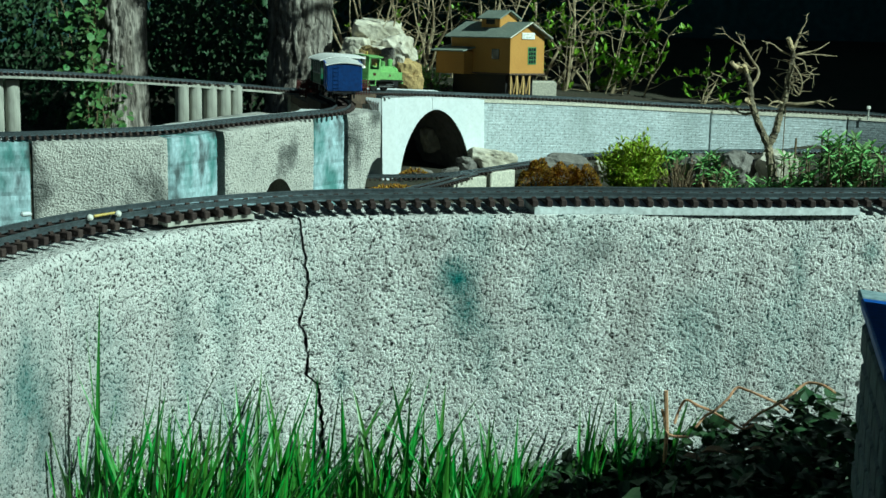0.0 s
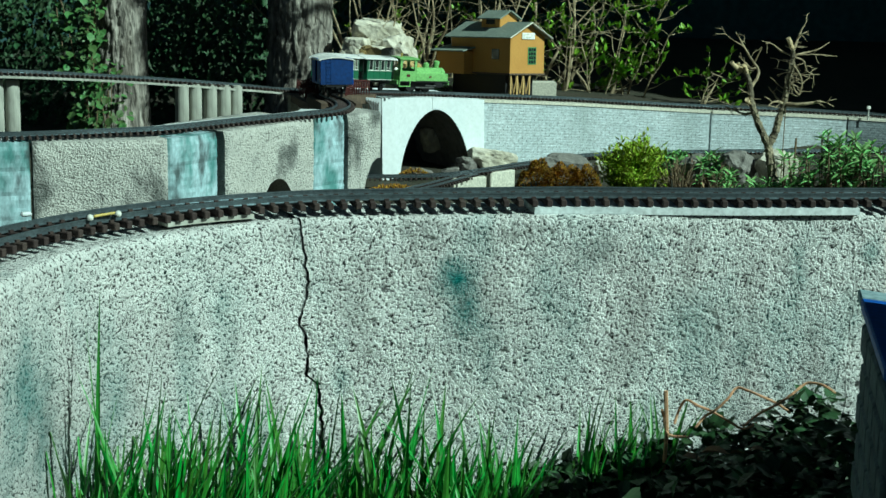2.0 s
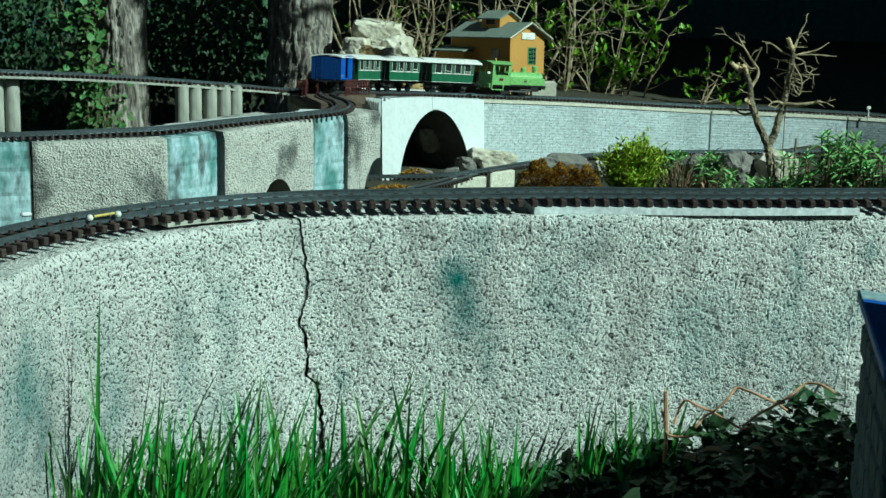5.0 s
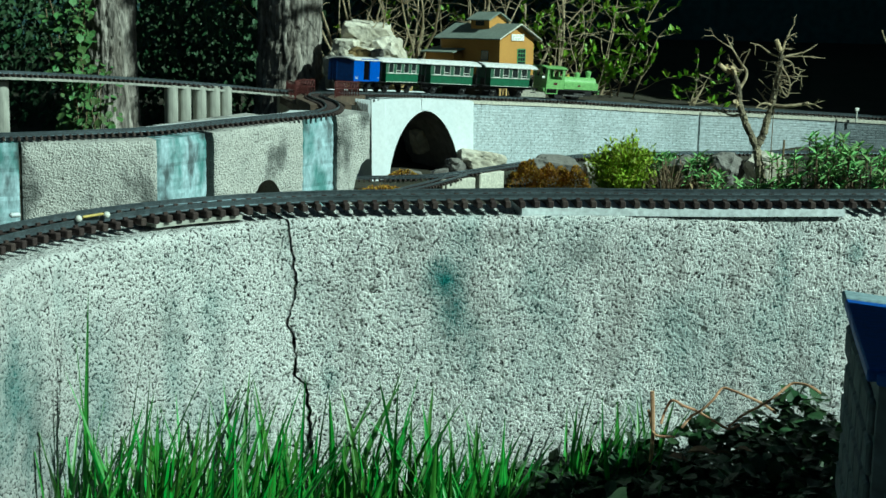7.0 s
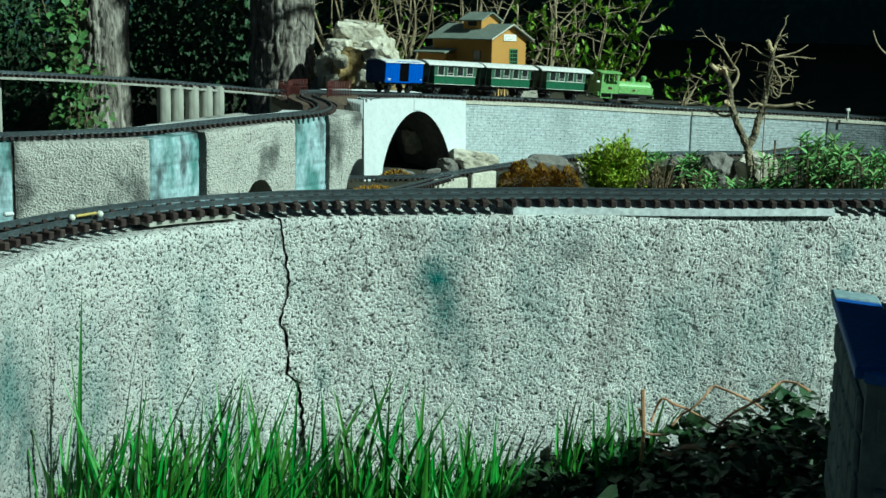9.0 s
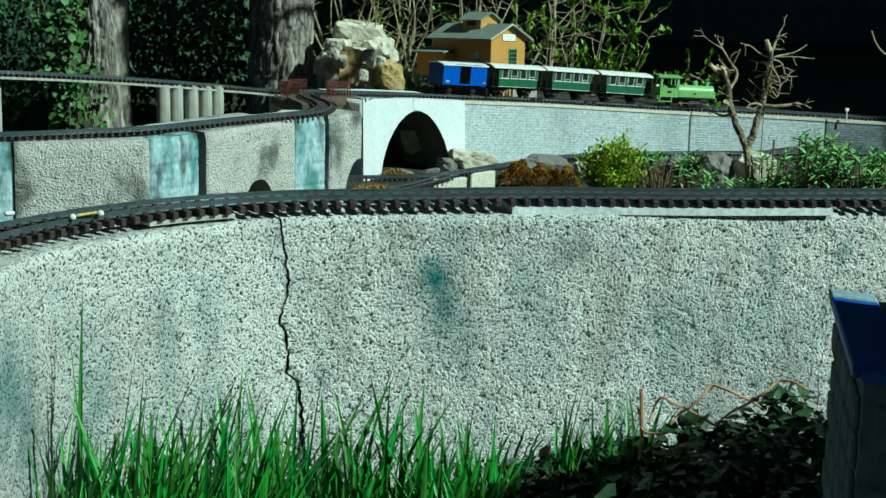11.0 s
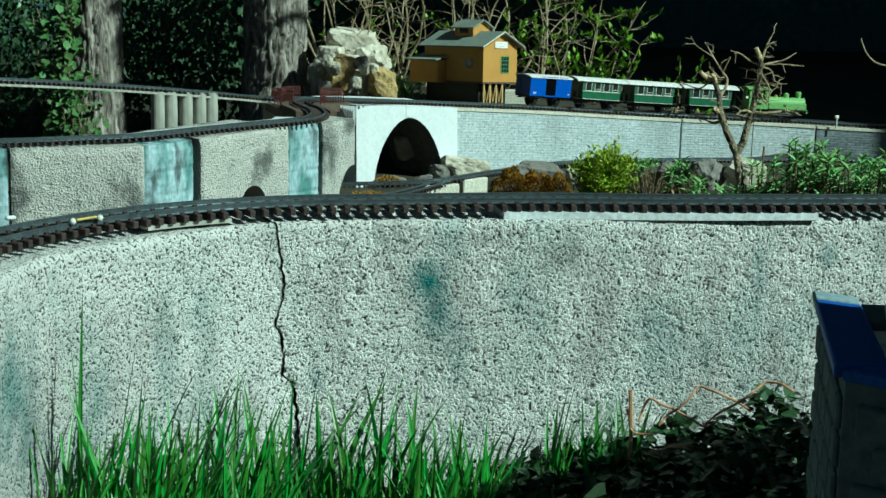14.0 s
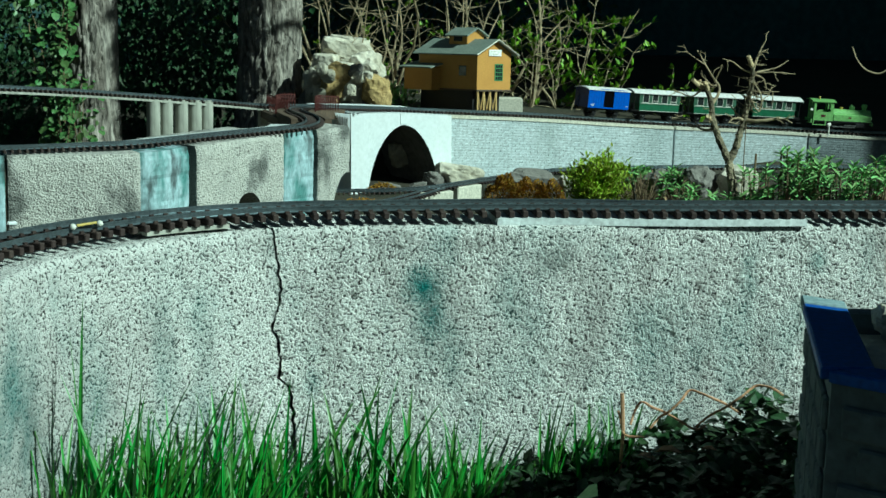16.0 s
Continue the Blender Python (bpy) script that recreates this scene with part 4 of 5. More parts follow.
# ---- dark hedge behind everything, and the wire fence before it
def hedge(name, label, x0, x1, y0, y1, z0, z1, n, size):
    random.seed(n)
    spots = []
    for _ in range(n):
        x, z = random.uniform(x0, x1), random.uniform(z0, z1)
        y = y0 + (y1 - y0) * random.random() ** 1.6 + .25 * noise.noise((x * 1.7, z * 1.7, 5)) + .12 * noise.noise((x * 5, z * 5, 9))
        spots.append(((x, y, z), (random.gauss(0, .7), -1, random.gauss(-.5, .6))))
    v, f = leaf_cloud(spots, size, .6, .2, .3)
    tagged(from_data(name, v, f, M_LEAFD, None), label, "hedge", kind="stuff")


hedge("hedge", "dark evergreen hedge in deep shade", -4.2, -.2, 10.2, 11.4, -.4, 1.6, 12000, .065)
hedge("hedge", "low dark evergreen hedge at the fence", -3.4, -.95, 8.85, 9.7, -.42, .5, 9000, .044)
hedge("hedge", "dark shrubs in shade behind the station house", -.4, 1.3, 10.9, 11.8, -.4, 1.6, 3500, .07)


def wire_fence():
    vs, fs = [], []
    x0, x1, z0, z1, y, c, r = -2.1, -.95, -.35, 1.1, 9.75, .048, .0016
    def wire(a, b):
        k = len(vs)
        d = (b - a).normalized()
        s = d.cross(Vector((0, 1, 0))).normalized() * r
        o = Vector((0, r, 0))
        for p in (a, b):
            vs.extend([p + s, p - s * .5 + o, p - s * .5 - o])
        fs.extend([(k, k + 1, k + 4, k + 3), (k + 1, k + 2, k + 5, k + 4), (k + 2, k, k + 3, k + 5)])
    n = int((x1 - x0) / c)
    m = int((z1 - z0) / c)
    for i in range(n):
        for j in range(m):
            p = Vector((x0 + i * c, y + .004 * (-1) ** (i + j), z0 + j * c))
            if (i + j) % 2 == 0:
                wire(p, p + Vector((c, -.006, c)))
            else:
                wire(p + Vector((c, 0, 0)), p + Vector((0, -.006, c)))
    t = thing("chain_link_fence", "galvanised diamond wire mesh fence before the hedge", "fence")
    tagged(from_data("mesh_wire", vs, fs, M_WIRE, t), kind="stuff")
    for x in (x0, x1):
        part("post", rod(B(), (x, y, z0 - .1), (x, y, z1 + .05), .018, seg=12), M_WIRE, t)


wire_fence()


# ---- concrete palisades that carry the raised track
def palisade(x, y, top, w, label):
    n = 10
    pts = [(-w / 2, w * .45), (-w / 2, 0)] + [(-w / 2 * math.cos(math.pi * k / n), -w * .42 * math.sin(math.pi * k / n)) for k in range(1, n)] + [(w / 2, 0), (w / 2, w * .45)]
    bm = B()
    extrude_poly(bm, pts, "z", -.5, top)
    tops = [e for e in bm.edges if all(v.co.z > top - .001 for v in e.verts)]
    bmesh.ops.bevel(bm, geom=tops, offset=.006, segments=2, affect="EDGES")
    ob = part("palisade", bm, M_PICKET, None)
    ob.matrix_basis = pose(x, y, 0, 0, 0, random.uniform(-4, 4) + 25)
    tagged(ob, label, "palisade", "palisades under the raised track")


for x, y, top in ((-1.045, 6.70, .102), (-1.0, 6.745, .099), (-.945, 6.79, .093), (-.895, 6.83, .088), (-.852, 6.865, .084)):
    palisade(x, y, top, .050, "weathered grey half-round concrete palisade")
for x, y, top in ((-1.655, 6.22, .163), (-1.603, 6.25, .160)):
    palisade(x, y, top, .052, "weathered grey palisade at the track's bend")
tagged(part("support_post", box(B(), (-.645, 7.12, -.14), (.035, .04, .32), 20, .003), M_CREAM, None), "short cream concrete post under the bridge end", "post")


# ---- bridge with timber beams and red railings
def bridge():
    t = thing("railway_bridge", "timber trough bridge with oxide red railings", "bridge")
    s0, s1 = (float(np.interp(y, MAIN[:, 1], MAIN_S)) for y in (6.02, 7.12))
    pts = np.array([along(MAIN, MAIN_S, s0 + (s1 - s0) * k / 24)[0] for k in range(25)])
    for side in (-1, 1):
        v, f = sweep(pts, [(side * .062 - .012, -.050), (side * .062 + .012, -.050), (side * .062 + .012, -.010), (side * .062 - .012, -.010)])
        from_data("beam", v, f, M_BEAM, t, "weathered brown side beam")
    v, f = sweep(pts, [(-.05, -.030), (.05, -.030), (.05, -.0195), (-.05, -.0195)])
    from_data("deck", v, f, M_BEAM, t)
    S = lengths(pts)
    for side, a0, a1 in ((1, .45, .95), (-1, .55, 1.05)):
        n = int((a1 - a0) / .028)
        line = np.array([along(pts, S, a0 + (a1 - a0) * k / n)[0] for k in range(n + 1)])
        rl = None
        for h in (.018, .046):
            v, f = sweep(line, [(side * .078 - .002, h - .002), (side * .078 + .002, h - .002), (side * .078 + .002, h + .002), (side * .078 - .002, h + .002)])
            rl = from_data("handrail", v, f, M_RED, t, "oxide red rail")
        for k in range(n + 1):
            q, d = along(pts, S, a0 + (a1 - a0) * k / n)
            c = Vector((q[0] - d[1] * side * .078, q[1] + d[0] * side * .078, q[2]))
            part("railing_post", box(B(), (c.x, c.y, c.z + .018), (.004, .004, .062)), M_RED, t)
            if k < n:
                q2, _ = along(pts, S, a0 + (a1 - a0) * (k + 1) / n)
                c2 = Vector((q2[0] - d[1] * side * .078, q2[1] + d[0] * side * .078, q2[2]))
                part("cross_brace", rod(B(), (c.x, c.y, c.z + .018), (c2.x, c2.y, c2.z + .046), .0016, seg=4), M_RED, t)
    # straight beam and railing where the raised track joins
    a, b = Vector((-.655, 7.20, .0)), Vector((-.50, 6.36, .062))
    d = (b - a)
    yaw = math.degrees(math.atan2(d.y, d.x))
    m = Matrix.Translation((a + b) / 2) @ Matrix.Rotation(radians(yaw), 4, "Z") @ Matrix.Rotation(-math.asin(d.normalized().z), 4, "Y")
    part("beam", box(B(), (0, 0, 0), (d.length, .034, .030), 0, .002, m), M_BEAM, t, "weathered brown side beam")
    part("beam", box(B(), (0, .026, -.016), (d.length, .016, .040), 0, .002, m), M_BEAM, t)
    n = 15
    a2, b2 = Vector((-.635, 7.2, .018)), Vector((-.505, 6.66, .06))
    for h in (.018, .060):
        part("handrail", rod(B(), a2 + Vector((0, 0, h)), b2 + Vector((0, 0, h)), .0022, seg=6), M_RED, t, "oxide red rail")
    for k in range(n + 1):
        q = a2.lerp(b2, k / n)
        part("railing_post", box(B(), (q.x, q.y, q.z + .026), (.004, .004, .072)), M_RED, t)
        if k < n:
            q2 = a2.lerp(b2, (k + 1) / n)
            part("cross_brace", rod(B(), (q.x, q.y, q.z + .018), (q2.x, q2.y, q2.z + .060), .0016, seg=4), M_RED, t)
    w = part("wing_board", extrude_poly(B(), [(-.338, .030), (-.268, .026), (-.268, -.050), (-.285, -.050)], "y", 6.995, 7.005), M_WHITE, t, "white board with dark strips for railing shadows")
    # dark strips modelled in place of the railing's cast shadows
    for k in range(6):
        x = -.332 + k * .0105
        part("shadow_strip", box(B(), (x, 6.992, .004 - k * .003), (.0018, .003, .046)), M_BEAM, w)


bridge()


# ---- rocks
def rock(c, s, label, material, seed, group="", jag=.42, rz=0.0):
    bm = B()
    bmesh.ops.create_icosphere(bm, subdivisions=4, radius=1.0)
    o = Vector((seed * 3.1, seed * 1.7, seed * .9))
    for v in bm.verts:
        p = v.co.copy()
        q = p + o
        k = 1 + jag * noise.noise(q * 1.1) + jag * .5 * noise.noise(q * 2.3) + .06 * noise.noise(q * 7)
        p = p * k
        for ax in range(3):                       # split faces
            lim = .88 + .2 * noise.noise((seed * 1.37, ax * 2.1, 3.3))
            p[ax] = max(min(p[ax], lim), -lim * .95)
        v.co = p * (1 + .035 * noise.noise(q * 12))
    bmesh.ops.transform(bm, matrix=Matrix.Diagonal((*[k / .95 for k in s], 1)), verts=bm.verts)
    ob = part("rock", bm, material, None, smooth=False)
    ob.matrix_basis = pose(*c, random.uniform(-12, 12), random.uniform(-12, 12), rz)
    return tagged(ob, label, "rock", group)


random.seed(5)
PILE = "rocks heaped behind the bridge"
for c, s, lab, m, sd, rz in (
        ((-.44, 8.75, .155), (.15, .12, .075), "large pale limestone boulder on top of the heap", M_ROCK, 1, 10),
        ((-.49, 8.40, .02), (.082, .07, .105), "yellowish upright boulder beside the track", M_ROCKY, 2, 30),
        ((-.36, 8.40, -.02), (.07, .06, .075), "white broken stone at the heap's foot", M_ROCK, 3, 50),
        ((-.28, 8.60, .08), (.10, .09, .085), "pale rough boulder in the heap", M_ROCK, 4, 70),
        ((-.20, 8.36, -.015), (.075, .06, .085), "flat brownish stone slab leaning on the heap", M_ROCKY, 5, 15),
        ((-.62, 8.50, -.02), (.07, .06, .10), "greenish stone in stacked courses", M_ROCK, 6, 40),
        ((-.56, 8.62, .09), (.07, .07, .06), "pale angular stone in the heap", M_ROCK, 7, 80),
        ((-.40, 8.55, .05), (.09, .08, .07), "pale angular stone in the heap", M_ROCK, 8, 25),
        ((-.30, 8.50, -.14), (.20, .14, .12), "broad stone at the base of the heap", M_ROCKD, 9, 35),
        ((-.52, 8.60, -.15), (.20, .14, .13), "broad stone at the base of the heap", M_ROCKD, 10, 65)):
    rock((-.19 + (c[0] + .20) * .74, c[1], c[2]), s, lab, m, sd, PILE, jag=.5, rz=rz)
random.seed(33)
for k in range(14):
    rock((random.uniform(-.50, -.13), random.uniform(8.26, 8.42), random.uniform(-.10, .06) if k % 3 else random.uniform(.02, .10)), (random.uniform(.022, .045), random.uniform(.022, .04), random.uniform(.018, .036)),
         "small pale broken stone lying in the heap", M_ROCK if k % 4 else M_ROCKD, 70 + k, PILE, rz=random.uniform(0, 90))
LOWR = "stones along the low track"
for c, s, lab, m, sd, rz in (
        ((.21, 7.50, -.30), (.115, .07, .052), "pale rough stone against the brick wall", M_ROCK, 21, 12),
        ((.105, 7.46, -.315), (.06, .05, .04), "grey rough stone by the arch", M_ROCKD, 22, 50),
        ((-.065, 7.75, -.245), (.055, .05, .06), "pale stone under the arch", M_ROCK, 23, 15),
        ((.025, 7.38, -.335), (.045, .035, .02), "small mossy stone before the arch", M_ROCKD, 24, 5),
        ((-.10, 7.33, -.335), (.05, .035, .018), "small mossy stone before the arch", M_ROCKD, 25, 25),
        ((1.02, 6.75, -.20), (.085, .07, .06), "grey weathered stone among the plants", M_ROCKD, 26, 30),
        ((1.17, 6.72, -.185), (.095, .07, .065), "brown angular stone beside the bush", M_ROCKD, 27, 60),
        ((.66, 6.95, -.245), (.05, .05, .035), "white broken stone beside the shrub", M_ROCK, 28, 10),
        ((.52, 7.15, -.265), (.12, .07, .05), "grey stone block behind the moss", M_ROCKD, 29, 10),
        ((1.32, 6.7, -.17), (.09, .07, .06), "pale grey stone among leaves", M_ROCK, 30, 35)):
    rock(c, s, lab, m, sd, LOWR, rz=rz)
for (x, y, z, sx, sy, rz) in ((.24, 7.14, -.325, .14, .03, 40), (.10, 6.98, -.33, .16, .03, 30)):
    ob = part("kerb_slab", box(B(), (0, 0, 0), (sx, sy, .075), 0, .004), M_CREAM, None)
    ob.matrix_basis = pose(x, y, z, 0, 0, rz)
    tagged(ob, "grey cement kerb slab beside the low track", "kerb")


# ---- moss cushions and shrubs
def moss(c, r, h, n, seed, label):
    random.seed(seed)
    spots = []
    for _ in range(n):
        a, k = random.uniform(0, 6.283), random.random() ** .5
        x, y = math.cos(a) * k, math.sin(a) * k
        z = max(1 - k * k, 0) ** .6 * (1 + .35 * noise.noise((x * 3 + seed, y * 3, 0)))
        spots.append(((c[0] + x * r, c[1] + y * r * .7, c[2] + z * h), (x, y, 1.1 + random.gauss(0, .3))))
    v, f = leaf_cloud(spots, .011, .45, .2, .2)
    t = tagged(new("moss_cushion"), label, "moss cushion", "cushion plants by the low track")
    tagged(from_data("tufts", v, f, M_MOSS, t), kind="stuff")


moss((.385, 6.9, -.335), .085, .115, 2400, 3, "rust-orange moss cushion beside the kerb")
moss((.49, 6.92, -.335), .09, .10, 2400, 4, "rust-orange moss cushion beside the low track")
moss((.575, 6.9, -.335), .07, .095, 1800, 5, "rust-orange moss cushion beside the low track")
moss((-.13, 7.28, -.35), .07, .03, 500, 6, "low yellow moss before the arch")
moss((-.2, 6.82, -.345), .12, .03, 700, 7, "low yellow-green moss between the tracks")


def shrub(name, label, c, r, h, n, size, material, seed, width=.35, up=.6, twigs=26, shape=.55):
    """Twigs that fan out from the foot with small leaves towards their ends."""
    random.seed(seed)
    t = thing(name, label, "shrub")
    bm, spots = B(), []
    for k in range(twigs):
        a = random.uniform(0, 6.283)
        e = random.random() ** .6
        d = Vector((math.cos(a) * e * r, math.sin(a) * e * r * .8, h * (1 - shape * e * e) * random.uniform(.7, 1.05)))
        pts = wander(c, d + Vector((0, 0, h * .25)), d.length * 1.02, 5, .10)
        limb(bm, pts, .0035, .001, 4)
        for _ in range(n // twigs):
            q = random.uniform(.3, 1.0)
            i = min(int(q * 5), 4)
            p = pts[i].lerp(pts[i + 1], q * 5 - i)
            j = Vector((random.gauss(0, 1), random.gauss(0, 1), random.gauss(0, .7))) * r * .10
            spots.append((p + j, (pts[i + 1] - pts[i]).normalized() + Vector((random.gauss(0, .6), random.gauss(0, .6), random.gauss(up, .4)))))
    part("stem", bm, M_TWIGD, t)
    v, f = leaf_cloud(spots, size, width, .25, .25)
    tagged(from_data("leaves", v, f, material, t), kind="stuff")
    return t


shrub("golden_shrub", "low golden-green conifer shrub beside the brick wall", (.755, 6.6, -.36), .17, .30, 8000, .022, M_SHRUB, 31, .35, .1, 46, .35)


def rosette_plant(name, label, c, r, h, stems, seed, leaf=.05):
    """Leafy stalks that end in whorls of narrow leaves, with dry leaves below."""
    random.seed(seed)
    t = thing(name, label, "plant", "leafy perennials by the low wall")
    bm, green, dry = B(), [], []
    for k in range(stems):
        a, e = random.uniform(0, 6.283), random.random() ** .5
        top = Vector(c) + Vector((math.cos(a) * r * e, math.sin(a) * r * e * .7, h * random.uniform(.55, 1.0)))
        foot = Vector(c) + Vector((math.cos(a) * r * e * .7, math.sin(a) * r * e * .5, -.1))
        pts = [foot, foot.lerp(top, .5) + Vector((random.gauss(0, .01), random.gauss(0, .01), 0)), top]
        limb(bm, pts, .004, .0028, 5)
        for w in range(13):
            b = w * 2.4
            green.append((top - Vector((0, 0, .002 * w)), (math.cos(b), math.sin(b), 1.5 - .13 * w + random.gauss(0, .15))))
        for w in range(6):
            b = random.uniform(0, 6.283)
            dry.append((pts[0].lerp(top, random.uniform(.55, .85)), (math.cos(b), math.sin(b), random.uniform(-1.2, .2))))
    part("stem", bm, M_TWIGD, t)
    v, f = leaf_cloud(green, leaf, .28, .3, .35)
    tagged(from_data("leaves", v, f, M_PLANT, t), kind="stuff")
    v, f = leaf_cloud(dry, leaf * .8, .3, .3, .5)
    tagged(from_data("dry_leaves", v, f, M_DRY, t, "withered brown lower leaves"), kind="stuff")


for k, (x, y, z, r, h, n) in enumerate(((1.30, 5.85, -.28, .14, .34, 26), (1.46, 5.75, -.28, .15, .36, 28), (1.60, 5.65, -.28, .14, .36, 24), (1.19, 5.95, -.3, .10, .24, 14), (1.40, 5.9, -.28, .12, .40, 14),
                                        (1.02, 6.75, -.33, .13, .22, 22), (.93, 6.85, -.33, .10, .20, 12), (1.75, 5.8, -.28, .16, .38, 22), (1.10, 6.3, -.34, .10, .22, 10))):
    rosette_plant("leafy_plant", ("grey-green leafy perennial with dry lower leaves", "tall leafy perennial with whorled tops")[k % 2], (x, y, z), r, h * .88, int(n * 1.5), 40 + k, .036)
shrub("dry_stalks", "clump of dry pale stalks beside the shrub", (.915, 6.55, -.36), .10, .24, 200, .02, M_DRY, 61, .2, .8, 60, .3)
shrub("dry_stalks", "dark tangle of dry stems by a stone", (1.09, 6.5, -.36), .09, .22, 160, .02, M_DRY, 62, .2, .2, 50, .5)


# ---- bare pruned bush before the brick wall
def bare_bush():
    random.seed(77)
    t = thing("bare_bush", "bare pruned bush with pale cut branches", "bush")
    S = .00202

    def P(x, y, d=0):
        return Vector((1.186 + (x - 1372.3 - (330 - y) * .062) * S, 6.0 + d, -.142 + (330 - y) * S))

    def branch(pts, r0, r1, name="branch", material=M_TWIG):
        w = [P(*p) for p in pts]
        fine = [Vector(q) for q in smooth_path([tuple(p) for p in w], 5)]
        for q in fine[1:-1]:
            q += Vector((random.gauss(0, .0007), random.gauss(0, .0007), random.gauss(0, .0005)))
        bm = B()
        n = len(fine) - 1
        for i, (a, b) in enumerate(zip(fine, fine[1:])):
            ra, rb = (r0 + (r1 - r0) * k / n for k in (i, i + 1))
            if r0 > .008 and i % 4 == 2:                 # swollen nodes
                ra *= 1.18
            rod(bm, a, b, ra, rb, 8)
        part(name, bm, material, t)
        return fine
    branch([(1374, 440), (1368, 330), (1364, 290), (1360, 262), (1358, 246)], .019, .013, "trunk", M_BUSHBARK)
    a = branch([(1361, 260), (1346, 228), (1336, 200), (1330, 182), (1329, 160), (1324, 137), (1317, 124)], .0135, .0085, material=M_BUSHBARK)
    b = branch([(1360, 256), (1372, 235), (1378, 212), (1386, 190), (1391, 165), (1396, 140), (1401, 115), (1403, 98), (1402, 84)], .0145, .0075, material=M_BUSHBARK)
    for pts in ([(1311, 125), (1303, 120, -.01), (1294, 111, -.02)], [(1402, 86), (1398, 77, -.01), (1394, 67, -.015)], [(1316, 126), (1309, 120, .01), (1308, 114, .015)],
                [(1330, 184), (1323, 179, -.01), (1321, 176, -.02)], [(1322, 130), (1318, 120, -.015), (1317, 116, -.02)]):
        branch(pts, .0085, .0078, "cut_stub", M_STUB)
    side = [branch(p, r, q) for p, r, q in (
        ([(1336, 200), (1318, 203, .02), (1300, 197, .03), (1286, 192, .04)], .0055, .0016),
        ([(1314, 128), (1295, 143, .02), (1276, 138, .03), (1262, 132, .03)], .0036, .0014),
        ([(1329, 158), (1345, 131, .02), (1336, 112, .02), (1325, 95, .02), (1313, 72, .03), (1306, 61, .03)], .0062, .0018),
        ([(1320, 86, .02), (1303, 76, .03), (1289, 65, .03)], .0028, .0013),
        ([(1337, 114, .02), (1344, 98, .01), (1349, 85, 0)], .0036, .0016),
        ([(1340, 122, .02), (1330, 122, .01), (1321, 112, 0)], .0026, .0014),
        ([(1404, 92), (1411, 74, .01), (1420, 55, .02), (1429, 39, .02)], .0056, .0018),
        ([(1414, 68, .01), (1422, 60, .01), (1432, 55, .01)], .0028, .0014),
        ([(1402, 98), (1386, 92, .02), (1370, 80, .03), (1352, 75, .03)], .0040, .0014),
        ([(1387, 183), (1410, 182, -.03), (1435, 178, -.04), (1446, 174, -.05)], .0078, .0040),
        ([(1388, 183), (1375, 178, -.02), (1363, 180, -.03), (1356, 186, -.04)], .0055, .0018),
        ([(1386, 184), (1374, 170, .02), (1363, 155, .03)], .0042, .0016),
        ([(1438, 178, -.04), (1455, 176, -.05), (1468, 183, -.05)], .0030, .0013),
        ([(1404, 98), (1430, 93, .02), (1450, 87, .02), (1470, 75, .03)], .0040, .0015),
        ([(1408, 97), (1440, 95, -.02), (1478, 97, -.02)], .0034, .0013),
        ([(1398, 130), (1420, 130, -.03), (1446, 128, -.04)], .0036, .0014),
        ([(1396, 140), (1416, 168, .03), (1424, 150, .04), (1436, 138, .04)], .0036, .0015),
        ([(1400, 112), (1412, 128, -.03), (1416, 150, -.03), (1410, 165, -.02)], .0040, .0014),
        ([(1403, 100), (1424, 108, .03), (1432, 126, .04)], .0036, .0016))]
    for base, n in ((a, 8), (b, 34), *((q, 2) for q in side)):
        for _ in range(n):
            i = random.randint(len(base) // 2, len(base) - 1)
            d = Vector((random.gauss(.45 if base is b else 0, .8), random.gauss(0, .5), random.gauss(.05, .7)))
            pts = wander(base[i], d, random.uniform(.03, .085) if base is b else random.uniform(.015, .04), 5, .15, .0)
            bm = B()
            limb(bm, pts, .0021, .0009, 4)
            if random.random() < .7:
                limb(bm, wander(pts[3], d + Vector((random.gauss(0, .8), 0, random.gauss(0, .6))), .028, 3, .2), .0015, .0008, 4)
            part("twig", bm, M_TWIG, t)


bare_bush()


# ---- budding bushes behind the station house
def budding(name, label, c, r, h, stems, leaves, seed, lean=0.0, size=.032, twig=M_TWIG):
    random.seed(seed)
    t = thing(name, label, "bush", "budding bushes behind the house")
    spots, tips = [], 0
    for k in range(stems):
        a = random.uniform(0, 6.283)
        base = Vector(c) + Vector((math.cos(a) * r * .35, math.sin(a) * r * .25, 0))
        d = Vector((math.cos(a) * r * 1.4 + lean, math.sin(a) * r, 1))
        pts = wander(base, d, h * random.uniform(.7, 1.15), 9, .13, .05)
        bm = B()
        limb(bm, pts, random.choice((.004, .006, .008, .013)), .0018, 6)
        for _ in range(7):
            i = random.randint(2, 8)
            sub = wander(pts[i], Vector((random.gauss(0, 1), random.gauss(0, .5), random.uniform(-.1, 1))), random.uniform(.1, .28), 4, .2)
            limb(bm, sub, .0022, .0009, 4)
            if random.random() < leaves:
                for q in sub[2:]:
                    for _ in range(4):
                        spots.append((q, (random.gauss(0, .5), random.gauss(-.3, .5), random.uniform(.3, 1.3))))
        part("stem", bm, twig, t)
    if spots:
        v, f = leaf_cloud(spots, size, .42, .25, .1)
        tagged(from_data("leaves", v, f, M_LIME, t), kind="stuff")


budding("budding_bush", "tangled bare bush with pale stems", (-.30, 9.05, -.3), .36, 1.0, 17, .15, 101, -.05)
budding("budding_bush", "tangled bare bush with a few lime buds", (.05, 9.0, -.3), .34, .95, 13, .2, 102, .1)
